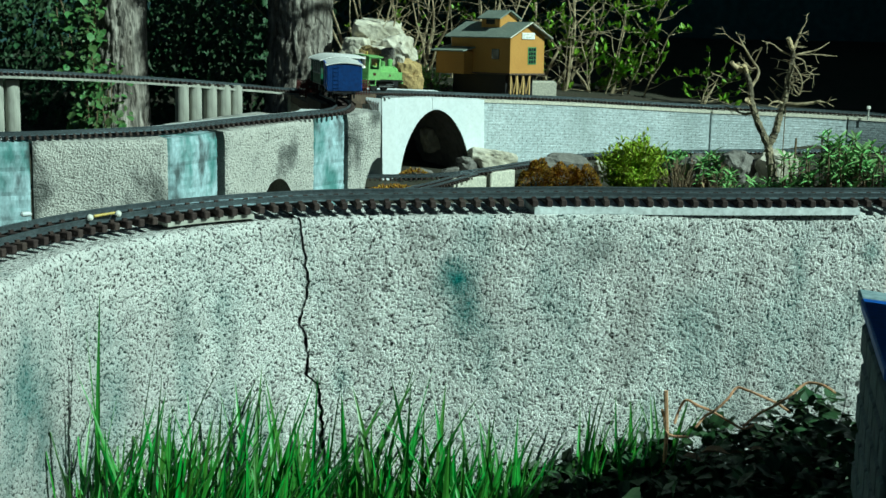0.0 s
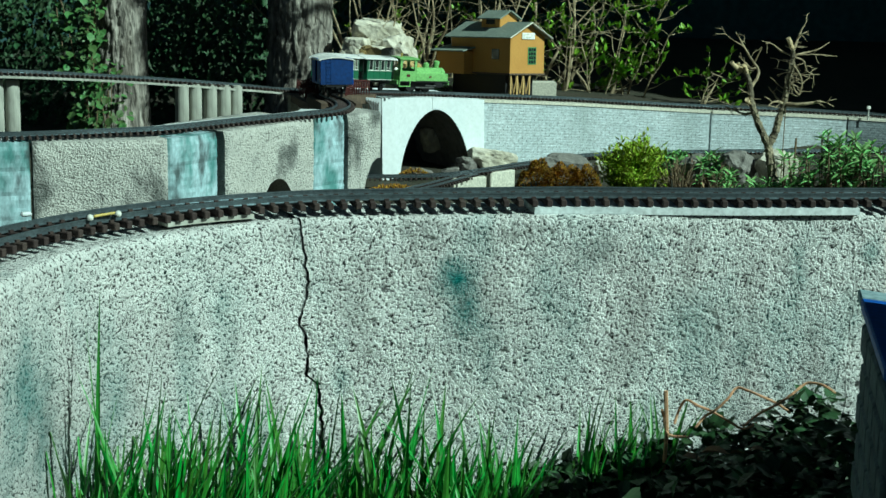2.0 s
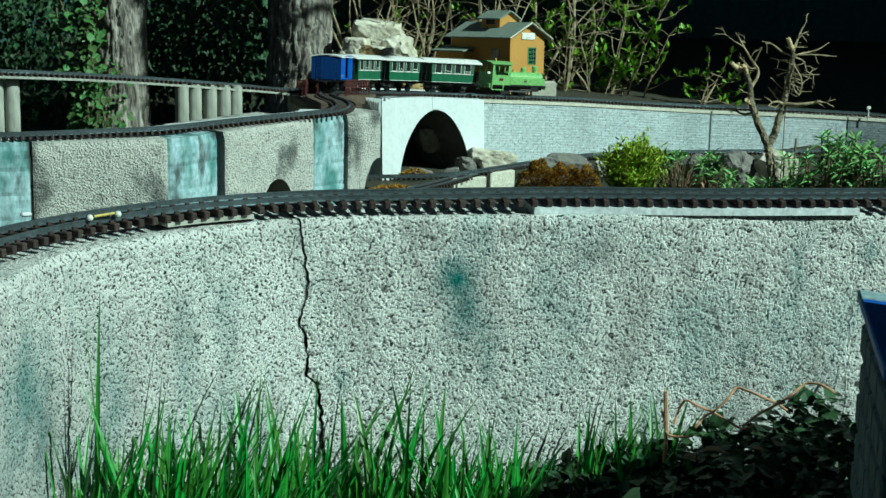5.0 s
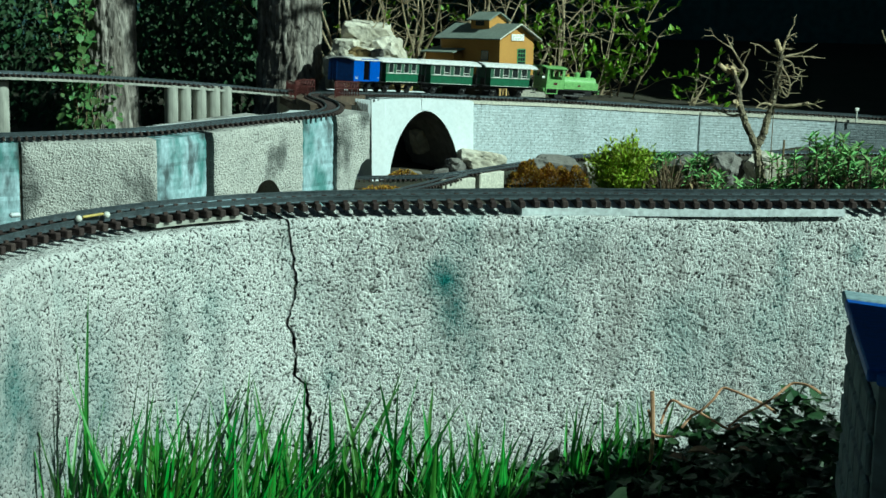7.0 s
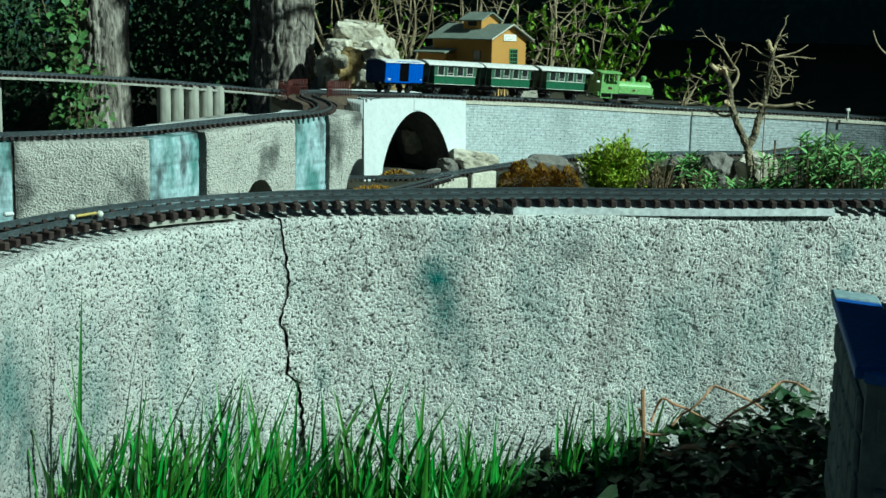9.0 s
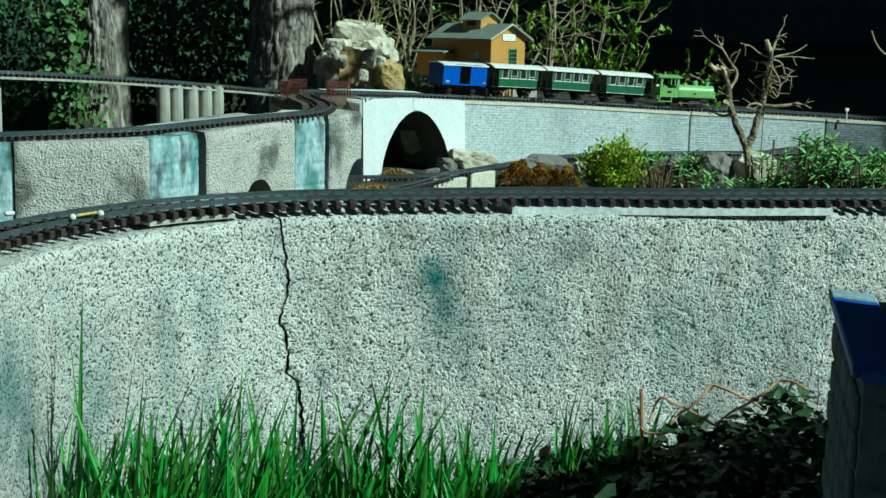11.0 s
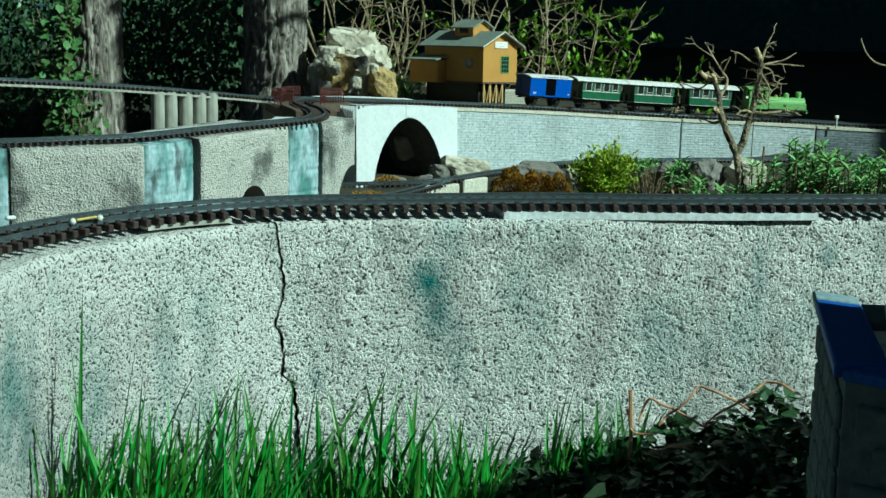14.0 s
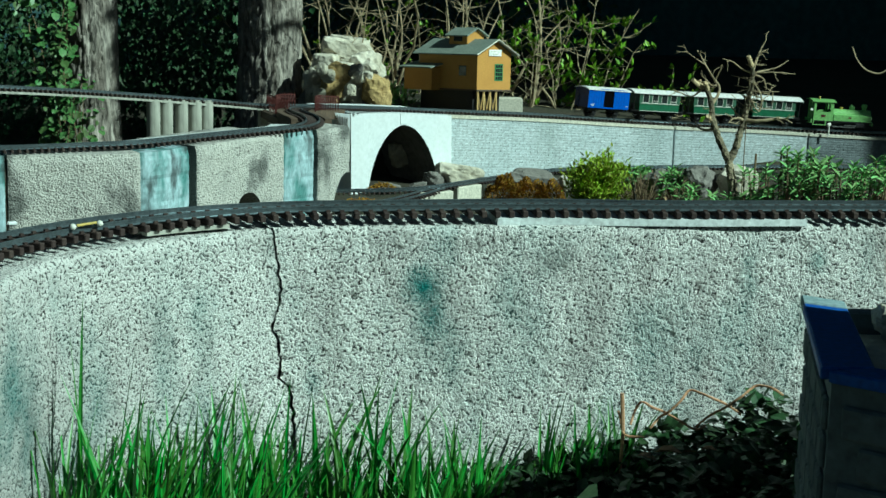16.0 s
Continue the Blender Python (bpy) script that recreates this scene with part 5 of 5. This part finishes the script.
budding("budding_bush", "pale stemmed bush with lime-green buds", (.50, 8.95, -.3), .22, 1.0, 12, .4, 103, .02, .034)
budding("budding_bush", "young bush with bright lime leaves", (.80, 9.0, -.3), .10, .72, 6, .9, 104, .06, .046)
budding("budding_bush", "young bush with bright lime leaves", (.98, 9.0, -.3), .08, .66, 3, .95, 105, .08, .05)
budding("budding_bush", "low sprig with lime leaves at the track", (1.33, 8.75, -.2), .05, .16, 2, .8, 106, 0, .04)
random.seed(9)
shrub("stone_herb", "low grey-green herb among the stones", (-.1, 8.5, -.16), .14, .17, 420, .03, M_PLANT, 63, .5, .4, 24, .3)


# ---- unseen greenery added beside the garden to throw shade
def shade_tree():
    random.seed(301)
    t = thing("unseen_shade_tree", "unseen leafy tree added to shade the broad trunk", "tree")
    bm = B()
    limb(bm, wander((3.62, 7.98, -.4), (0, 0, 1), 4.4, 10, .02), .15, .09, 12)
    part("trunk", bm, M_BARK, t)
    bm = B()
    limb(bm, smooth_path([(3.62, 7.98, 2.9), (3.3, 7.4, 3.25), (2.95, 6.8, 3.45), (2.62, 6.3, 3.5)], 4), .05, .015, 8)
    part("limb", bm, M_BARK, t)
    spots = []
    for _ in range(2400):
        u, v, w = random.gauss(0, .42), random.uniform(-1, 1), random.uniform(-1, 1)
        p = Vector((2.56, 6.20, 3.5)) + Vector((.866, -.5, 0)) * (u * .6) + Vector((.5, .866, 0)) * (.44 * v) + Vector((0, 0, .36 * w))
        spots.append((p, None))
    v, f = leaf_cloud(spots, .10, .6, .2, .2)
    tagged(from_data("leaves", v, f, M_IVY, t), kind="stuff")


shade_tree()


# block of leaves out of view, added to shade the wall's foot
def shade_shrub():
    random.seed(302)
    t = thing("shade_shrub", "unseen evergreen shrub added to shade the ground cover", "shrub")
    bm = B()
    for k in range(6):
        limb(bm, wander((random.uniform(1.35, 1.5), random.uniform(1.85, 2.15), -.02), (random.gauss(0, .2), random.gauss(0, .2), 1), .75, 5, .12), .008, .003, 5)
    part("stem", bm, M_TWIGD, t)
    spots = [((random.uniform(1.27, 1.60), random.uniform(1.70, 2.30), random.uniform(.02, .70)), None) for _ in range(6500)]
    v, f = leaf_cloud(spots, .045, .6, .2, .2)
    tagged(from_data("leaves", v, f, M_WOODL, t), kind="stuff")


shade_shrub()


# ---- station house beyond the track
def house():
    t = thing("station_house", "ochre toy goods shed with grey-green felt roofs", "model house", at=pose(.303, 8.16, .025, -4.5) @ pose(0, 0, 0, 0, 0, -47))
    # local: x along the ridge, the gable at x = 0; y across, from the near eave (0) to the far one (W)
    L, W, H, R = .413, .235, .182, .242
    bm = B()
    box(bm, (-L / 2, .004, H / 2), (L, .008, H))
    part("side_wall", bm, M_OCHRE, t)
    part("side_wall", box(B(), (-L / 2, W - .004, H / 2), (L, .008, H)), M_OCHRE, t)
    g = [(0.008, 0), (W - .008, 0), (W - .008, H), (W / 2, R), (0.008, H)]
    front = part("gable_wall", extrude_poly(B(), g, "x", -.008, .0), M_OCHRE, t)
    part("gable_wall", extrude_poly(B(), g, "x", -L, -L + .008), M_OCHRE, t)
    part("floor", box(B(), (-L / 2, W / 2, -.004), (L + .01, W + .01, .008)), M_BEAM, t)
    def slope(y0, z0, y1, z1, x0, x1, name, seam=7, par=t):
        d = Vector((0, y1 - y0, z1 - z0))
        n = Vector((0, -(z1 - z0), y1 - y0)).normalized()
        if n.z < 0:
            n = -n
        bm = B()
        for k in range(seam):
            a, b = x0 + (x1 - x0) * k / seam + .0006, x0 + (x1 - x0) * (k + 1) / seam - .0006
            vs = []
            for h in (0, .006):
                for (x, q) in ((a, 0), (b, 0), (b, 1), (a, 1)):
                    vs.append(bm.verts.new(Vector((x, y0, z0)) + d * q + n * h))
            for w in ((3, 2, 1, 0), (4, 5, 6, 7), (0, 1, 5, 4), (1, 2, 6, 5), (2, 3, 7, 6), (3, 0, 4, 7)):
                bm.faces.new([vs[i] for i in w])
        bmesh.ops.recalc_face_normals(bm, faces=bm.faces)
        return part(name, bm, M_ROOF, par, "grey-green roofing felt")
    e, k = .030, (R - H) / (W / 2)
    slope(-e, H - e * k, W / 2, R, -L - .02, .03, "roof_slope", 1)
    slope(W + e, H - e * k, W / 2, R, -L - .02, .03, "roof_slope", 1)
    # cupola on the ridge
    cx0, cx1, cy0, cy1, cz0, cz1, cr = -.262, -.135, W / 2 - .056, W / 2 + .056, R - .045, R + .026, R + .056
    cu = part("cupola", box(box(B(), ((cx0 + cx1) / 2, cy0, (cz0 + cz1) / 2), (cx1 - cx0, .005, cz1 - cz0)), ((cx0 + cx1) / 2, cy1, (cz0 + cz1) / 2), (cx1 - cx0, .005, cz1 - cz0)), M_OCHRE, t)
    gp = [(cy0, cz0), (cy1, cz0), (cy1, cz1), (W / 2, cr), (cy0, cz1)]
    part("cupola_gable", extrude_poly(B(), gp, "x", cx1 - .005, cx1), M_OCHRE, t)
    part("cupola_gable", extrude_poly(B(), gp, "x", cx0, cx0 + .005), M_OCHRE, t)
    part("louvre", box(B(), ((cx0 + cx1) / 2, cy0 - .003, cz1 - .022), (.06, .003, .024)), M_GLASS, t)
    kk = (cr - cz1) / .056
    slope(cy0 - .018, cz1 - .018 * kk, W / 2, cr, cx0 - .016, cx1 + .02, "cupola_roof", 1)
    slope(cy1 + .018, cz1 - .018 * kk, W / 2, cr, cx0 - .016, cx1 + .02, "cupola_roof", 1)
    # lean-to at the far end
    part("lean_to_wall", box(B(), (-L + .055, .0, .045), (.20, .12, .11)), M_OCHRE, t)
    slope(-.085, .098, .07, .132, -L - .062, -L + .172, "lean_to_roof", 1)
    # fascia boards
    for s in (0, 1):
        a, b = ((-e, H - e * k), (W / 2, R)) if s == 0 else ((W / 2, R), (W + e, H - e * k))
        part("fascia", rod(B(), (.029, a[0], a[1] + .002), (.029, b[0], b[1] + .002), .004, seg=4), M_CREAM, t, "pale fascia board")
    # sign and window on the gable
    sg = part("sign", box(B(), (.003, W / 2 + .002, H - .002), (.004, .088, .032), 0, .001), M_SIGN, t, "white sign with illegible dark strokes")
    for i, (w, dz) in enumerate(((.060, .006), (.044, -.006))):
        part("sign_stroke", box(B(), (.0056, W / 2 + .002, H - .002 + dz), (.001, w, .0028)), M_CREAM, sg)
    win = part("window", box(B(), (-.001, .150, .085), (.006, .058, .084)), M_WINGRN, t, "green barred window")
    for i in range(3):
        for j in range(4):
            part("pane", box(B(), (.0024, .150 + (i - 1) * .0165, .085 + (j - 1.5) * .0195), (.002, .0125, .0155)), M_GLASS, win)
    part("side_window", box(B(), (-.10, -.001, .09), (.05, .004, .05)), M_GLASS, t, "dark side window")
    # stilts with W-shaped bracing under the gable, black block behind for the recess's shade
    part("shade_block", box(B(), (-L / 2 - .03, W / 2, -.055), (L * .9, W * .8, .105)), M_BLK, t, "black block for the shade under the shed")
    for y in (.012, .055, .098, .141):
        part("stilt", box(B(), (-.006, y, -.052), (.009, .009, .102)), M_WOODY, t, "pale wooden stilt")
    for y0, y1 in ((.012, .034), (.055, .034), (.055, .077), (.098, .077), (.098, .120), (.141, .120)):
        part("brace", rod(B(), (-.004, y0, -.004), (-.004, y1, -.1), .0035, seg=4), M_WOODY, t, "pale wooden brace")
    return t


house()
ob = part("concrete_ramp", extrude_poly(B(), [(-.03, -.05), (.02, .055), (.27, .055), (.27, -.05)], "y", -.05, .05), M_CREAM, None)
ob.matrix_basis = pose(.275, 8.46, -.10, 0, 0, 4)
tagged(ob, "cream cement ramp block behind the shed's stilts", "ramp")


# ---- planter basin with a blue rim, in front at the wall
def planter():
    t = thing("planter_basin", "octagonal cast-stone basin with a painted blue rim", "planter")
    outer = [Vector(p) for p in ((.490, 1.90, 0), (.434, 1.555, 0), (.54, 1.475, 0), (.95, 1.30, 0), (1.30, 1.5, 0), (1.2, 1.90, 0))]
    c = sum(outer, Vector()) / len(outer)
    n, top, foot = len(outer), .400, -.03
    inner = [c + (p - c) * (1 - .046 / (p - c).length) for p in outer]
    for i in range(n):
        a, b, ai, bi = outer[i], outer[(i + 1) % n], inner[i], inner[(i + 1) % n]
        e = (b - a)
        nr = Vector((e.y, -e.x, 0)).normalized()
        if nr.dot(a - c) < 0:
            nr = -nr
        w = None
        bm = B()
        prof = [a + Vector((0, 0, foot)), b + Vector((0, 0, foot)), b + Vector((0, 0, top)), a + Vector((0, 0, top))]
        back = [ai + Vector((0, 0, foot)), bi + Vector((0, 0, foot)), bi + Vector((0, 0, top)), ai + Vector((0, 0, top))]
        f = [bm.verts.new(p) for p in prof + back]
        for q in ((0, 1, 2, 3), (7, 6, 5, 4), (0, 3, 7, 4), (1, 5, 6, 2), (3, 2, 6, 7), (4, 5, 1, 0)):
            bm.faces.new([f[k] for k in q])
        bmesh.ops.recalc_face_normals(bm, faces=bm.faces)
        w = part("side_panel", bm, M_STONEP, t)
        # raised courses of stones on the panels towards the camera
        if i in (0, 1):
            L, d = e.length, e.normalized()
            rows = 9
            for r in range(rows):
                z0, x = .015 + r * .041, .012 + (.02 if r % 2 else 0)
                while x < L - .03:
                    bw = min(random.uniform(.05, .085), L - .012 - x)
                    m = Matrix.Translation(a + d * (x + bw / 2) + nr * .002 + Vector((0, 0, z0 + .019))) @ Matrix.Rotation(math.atan2(d.y, d.x), 4, "Z")
                    part("stone", box(B(), (0, 0, 0), (bw - .005, .008, .035), 0, .003, m), M_STONEP, w)
                    x += bw
        if i == n - 1:                                # the side towards the wall has no rim
            continue
        o = .012
        # the first rim plate is split, with a paler piece at its end
        cuts = ((0, .13, "rim_end", M_RIMEND, "pale blue-grey end of the rim"), (.136, 1, "rim", M_RIM, "painted blue rim plate")) if i == 0 else ((0, 1, "rim", M_RIM, "painted blue rim plate"),)
        for k0, k1, nm, ma, lab in cuts:
            bm = B()
            pr = [(a + nr * o).lerp(b + nr * o, k0), (a + nr * o).lerp(b + nr * o, k1), ai.lerp(bi, k1), ai.lerp(bi, k0)]
            lo = [bm.verts.new(p + Vector((0, 0, top + .003))) for p in pr]
            hi = [bm.verts.new(p + Vector((0, 0, top + .016))) for p in pr]
            bm.faces.new(lo[::-1])
            bm.faces.new(hi)
            for k in range(4):
                bm.faces.new((lo[k], lo[(k + 1) % 4], hi[(k + 1) % 4], hi[k]))
            bmesh.ops.recalc_face_normals(bm, faces=bm.faces)
            bmesh.ops.bevel(bm, geom=bm.edges[:], offset=.002, segments=1, affect="EDGES")
            part(nm, bm, ma, t, lab)
    bm = B()
    bm.faces.new([bm.verts.new(p + Vector((0, 0, .375))) for p in inner])
    bmesh.ops.recalc_face_normals(bm, faces=bm.faces)
    bm.faces.ensure_lookup_table()
    part("sandy_fill", bm, M_ROCK, t, "sandy fill inside the basin")
    return t


random.seed(21)
planter()
rock((.68, 1.57, .45), (.15, .14, .20), "large dark boulder lying in the basin", M_ROCKD, 51)
# next two boulders are out of view, added to shade rim and ivy
rock((.92, 1.40, .62), (.18, .17, .31), "unseen tall boulder added to shade the basin's rim", M_ROCKD, 53)
rock((.99, 1.74, .56), (.19, .15, .23), "unseen boulder added behind it to shade the ground cover", M_ROCKD, 54)
rock((.60, 1.82, .395), (.05, .04, .025), "flat pale stone on the basin fill", M_ROCK, 52)


# ---- rusty remains of diamond wire at the wall's foot
def rusty_wire():
    t = thing("rusty_wire_mesh", "rusty bent piece of diamond wire mesh", "wire mesh")
    y = 2.24
    runs = (
        ((.306, .163), (.311, .146), (.316, .129), (.344, .126)),
        ((.324, .143), (.331, .162), (.338, .179), (.354, .171), (.373, .161), (.396, .150), (.418, .140), (.438, .145)),
        ((.353, .138), (.366, .152), (.378, .165), (.394, .181), (.408, .194), (.422, .193), (.438, .188), (.462, .175), (.484, .161)),
        ((.418, .141), (.440, .157), (.462, .175), (.482, .190), (.502, .202), (.516, .205), (.527, .203), (.543, .191)))
    for r in runs:
        pts = [Vector(p) for p in smooth_path([(x, y + .008 * math.sin(i * 1.9), z) for i, (x, z) in enumerate(r)], 4)]
        bm = B()
        limb(bm, pts, .0019, .0019, 6)
        part("wire", bm, M_RUST, t)
    bm = B()
    limb(bm, [Vector((.310, y, .19)), Vector((.314, y, .13)), Vector((.309, y, -.02))], .003, .0026, 6)
    part("stake", bm, M_RUST, t)


rusty_wire()


# ---- grass along the wall's foot
def blade(vs, fs, base, h, lean, w, az, twist):
    n = 6
    b = len(vs)
    d = Vector((math.cos(az), math.sin(az), 0))
    s = Vector((-math.sin(az + twist), math.cos(az + twist), 0))
    for i in range(n + 1):
        k = i / n
        p = base + Vector((0, 0, h * k * (1 - .12 * k * lean))) + d * (lean * h * (.45 * k + .55 * k * k))
        ww = w * (1 - k ** 2.2) * (.75 + .5 * min(k * 3, 1) * .5)
        if i == n:
            vs.append(p)
        else:
            vs.extend([p - s * ww, p + Vector((d.x, d.y, 0)) * ww * .35, p + s * ww])
    for i in range(n - 1):
        o = b + 3 * i
        fs += [(o, o + 1, o + 4, o + 3), (o + 1, o + 2, o + 5, o + 4)]
    o = b + 3 * (n - 1)
    fs += [(o, o + 1, b + 3 * n), (o + 1, o + 2, b + 3 * n)]


def grass(label, spots, seed, hs):
    random.seed(seed)
    vs, fs = [], []
    for (x0, x1, y0, y1, n, h0, h1) in spots:
        for _ in range(n):
            x, y = random.uniform(x0, x1), random.uniform(y0, y1)
            c = noise.noise((x * 9, y * 9, seed))
            h = (h0 + (h1 - h0) * random.random() ** 1.8) * (1 + .35 * c) * hs
            blade(vs, fs, Vector((x, y, -.01)), h, random.uniform(.05, .62), random.uniform(.0022, .0062), random.gauss(.2, 1.4), random.uniform(-.6, .6))
    tagged(from_data("grass", vs, fs, M_GRASS, None), label, "grass", kind="stuff")


grass("fresh green grass blades at the wall's foot", (
    (-.46, -.30, 1.92, 2.10, 190, .10, .27), (-.36, -.18, 2.0, 2.22, 210, .08, .23), (-.20, .02, 2.12, 2.30, 230, .06, .18), (.0, .13, 2.12, 2.32, 200, .06, .16),
    (-.42, -.2, 1.85, 2.05, 70, .10, .22), (.02, .16, 1.95, 2.2, 80, .05, .12), (-.5, .1, 1.75, 1.95, 140, .05, .10)), 5, 1.0)
grass("grass tuft beside the rusty wire", ((.20, .33, 2.22, 2.33, 130, .07, .18), (.12, .24, 2.2, 2.32, 60, .04, .10)), 6, 1.0)


def tall_blades():
    random.seed(15)
    vs, fs = [], []
    for x, y, h, l, az, w in ((-.425, 2.0, .375, .05, 1.2, .0042), (-.413, 2.0, .335, .08, 2.6, .0036), (-.435, 1.98, .29, .25, 2.9, .004), (-.39, 2.03, .31, .12, .2, .0034), (-.37, 2.03, .285, .35, .3, .0036), (-.32, 2.05, .27, .4, .3, .0038),
                              (-.455, 1.97, .285, .18, 2.8, .004), (-.27, 2.1, .245, .2, .5, .0036), (-.17, 2.16, .23, .06, 1, .0036), (-.155, 2.16, .225, .12, .4, .003), (-.045, 2.17, .222, .04, .8, .0036), (-.005, 2.2, .16, .15, 2.5, .003), (.06, 2.2, .18, .1, .4, .003)):
        blade(vs, fs, Vector((x, y, -.01)), h + .01, l, w, az, .3)
    tagged(from_data("grass", vs, fs, M_GRASS, None), "tall single grass blades standing above the tuft", "grass", kind="stuff")


tall_blades()


# ---- dark ground cover in the basin's shade, and dry leaves
def ground_cover():
    random.seed(8)
    spots = []
    for _ in range(7000):
        x = random.uniform(.10, .56)
        y = random.uniform(1.9, 2.36)
        top = .03 + .07 * min(max((x - .12) / .25, 0), 1) + .07 * min(max((x - .42) / .12, 0), 1) + .02 * noise.noise((x * 14, y * 14, 0))
        spots.append(((x, y, random.uniform(.2, 1) * top), (random.gauss(0, .7), random.gauss(-.5, .6), random.gauss(.4, .4))))
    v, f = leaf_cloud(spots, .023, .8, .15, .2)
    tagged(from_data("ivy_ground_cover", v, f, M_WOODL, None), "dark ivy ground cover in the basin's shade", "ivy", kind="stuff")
    # lit ivy leaves: the light is put in as a paler leaf colour
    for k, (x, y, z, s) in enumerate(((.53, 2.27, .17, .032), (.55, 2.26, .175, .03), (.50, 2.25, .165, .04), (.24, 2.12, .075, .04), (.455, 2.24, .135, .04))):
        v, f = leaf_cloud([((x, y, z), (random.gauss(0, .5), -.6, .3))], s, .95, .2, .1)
        tagged(from_data("ivy_leaf", v, f, M_PLANT, None), "single ivy leaf in paler grey-green for the light on it", "leaf", "lit leaves by the basin")
    for k, (x, y, z, s) in enumerate(((.355, 2.2, .115, .032), (.395, 2.2, .115, .03), (.33, 2.2, .11, .028), (.42, 2.2, .12, .03))):
        v, f = leaf_cloud([((x, y, z), (1, -.3, random.gauss(.2, .2)))], s, .7, .5, .2)
        tagged(from_data("dry_leaf", v, f, M_DRY, None), "curled brown dry leaf", "leaf", "dry leaves by the wire")


ground_cover()


# ---- small things on the near track: a jumper wire with two clips
def jumper():
    t = thing("jumper_wire", "yellow jumper wire with white clips on the rail", "wire")
    y, z = 2.132, .437
    part("wire", rod(B(), (-.446, 2.125, z + .002), (-.424, 2.146, z + .003), .0018, seg=8), M_YELLOW, t)
    for (x, yy) in ((-.450, 2.120), (-.420, 2.150)):
        bm = B()
        bmesh.ops.create_icosphere(bm, subdivisions=2, radius=.0046, matrix=Matrix.Translation((x, yy, z + .001)))
        part("clip", bm, M_CWHITE, t, "white plastic clip")


jumper()
tagged(part("pebble", box(B(), (-.535, 2.135, .438), (.014, .008, .006), 30, .002), M_PLATE, None), "pale blue chip lying on the rail", "pebble")
# single bent twig hanging at the edge of the garden
_b = B()
limb(_b, [Vector(p) for p in smooth_path([(1.83, 7.0, .36), (1.855, 7.0, .305), (1.895, 7.0, .265), (1.95, 7.0, .25), (2.03, 7.0, .26), (2.3, 7.05, .1), (2.6, 7.1, -.36)], 4)], .003, .004, 6)
tagged(part("bent_twig", _b, M_TWIG, None), "pale bent twig hanging in the shade", "twig")


# ---- plant stakes among the perennials, a small white marker at the far track
for x, y, h in ((1.235, 5.95, .34), (1.262, 6.3, .46)):
    tagged(part("plant_stake", rod(B(), (x, y, -.36), (x + .004, y, -.30 + h), .004 if h < .4 else .0018, seg=6), M_TWIGD, None), "thin brown stake standing among leafy plants", "stake", "stakes among the plants")
_m = thing("track_marker", "small white marker post beside the far track", "marker post")
part("post", rod(B(), (2.09, 8.36, -.19), (2.09, 8.36, -.135), .004, seg=8), M_CWHITE, _m)
part("head", box(B(), (2.09, 8.36, -.128), (.024, .008, .016), 20, .003), M_CWHITE, _m)

motions()
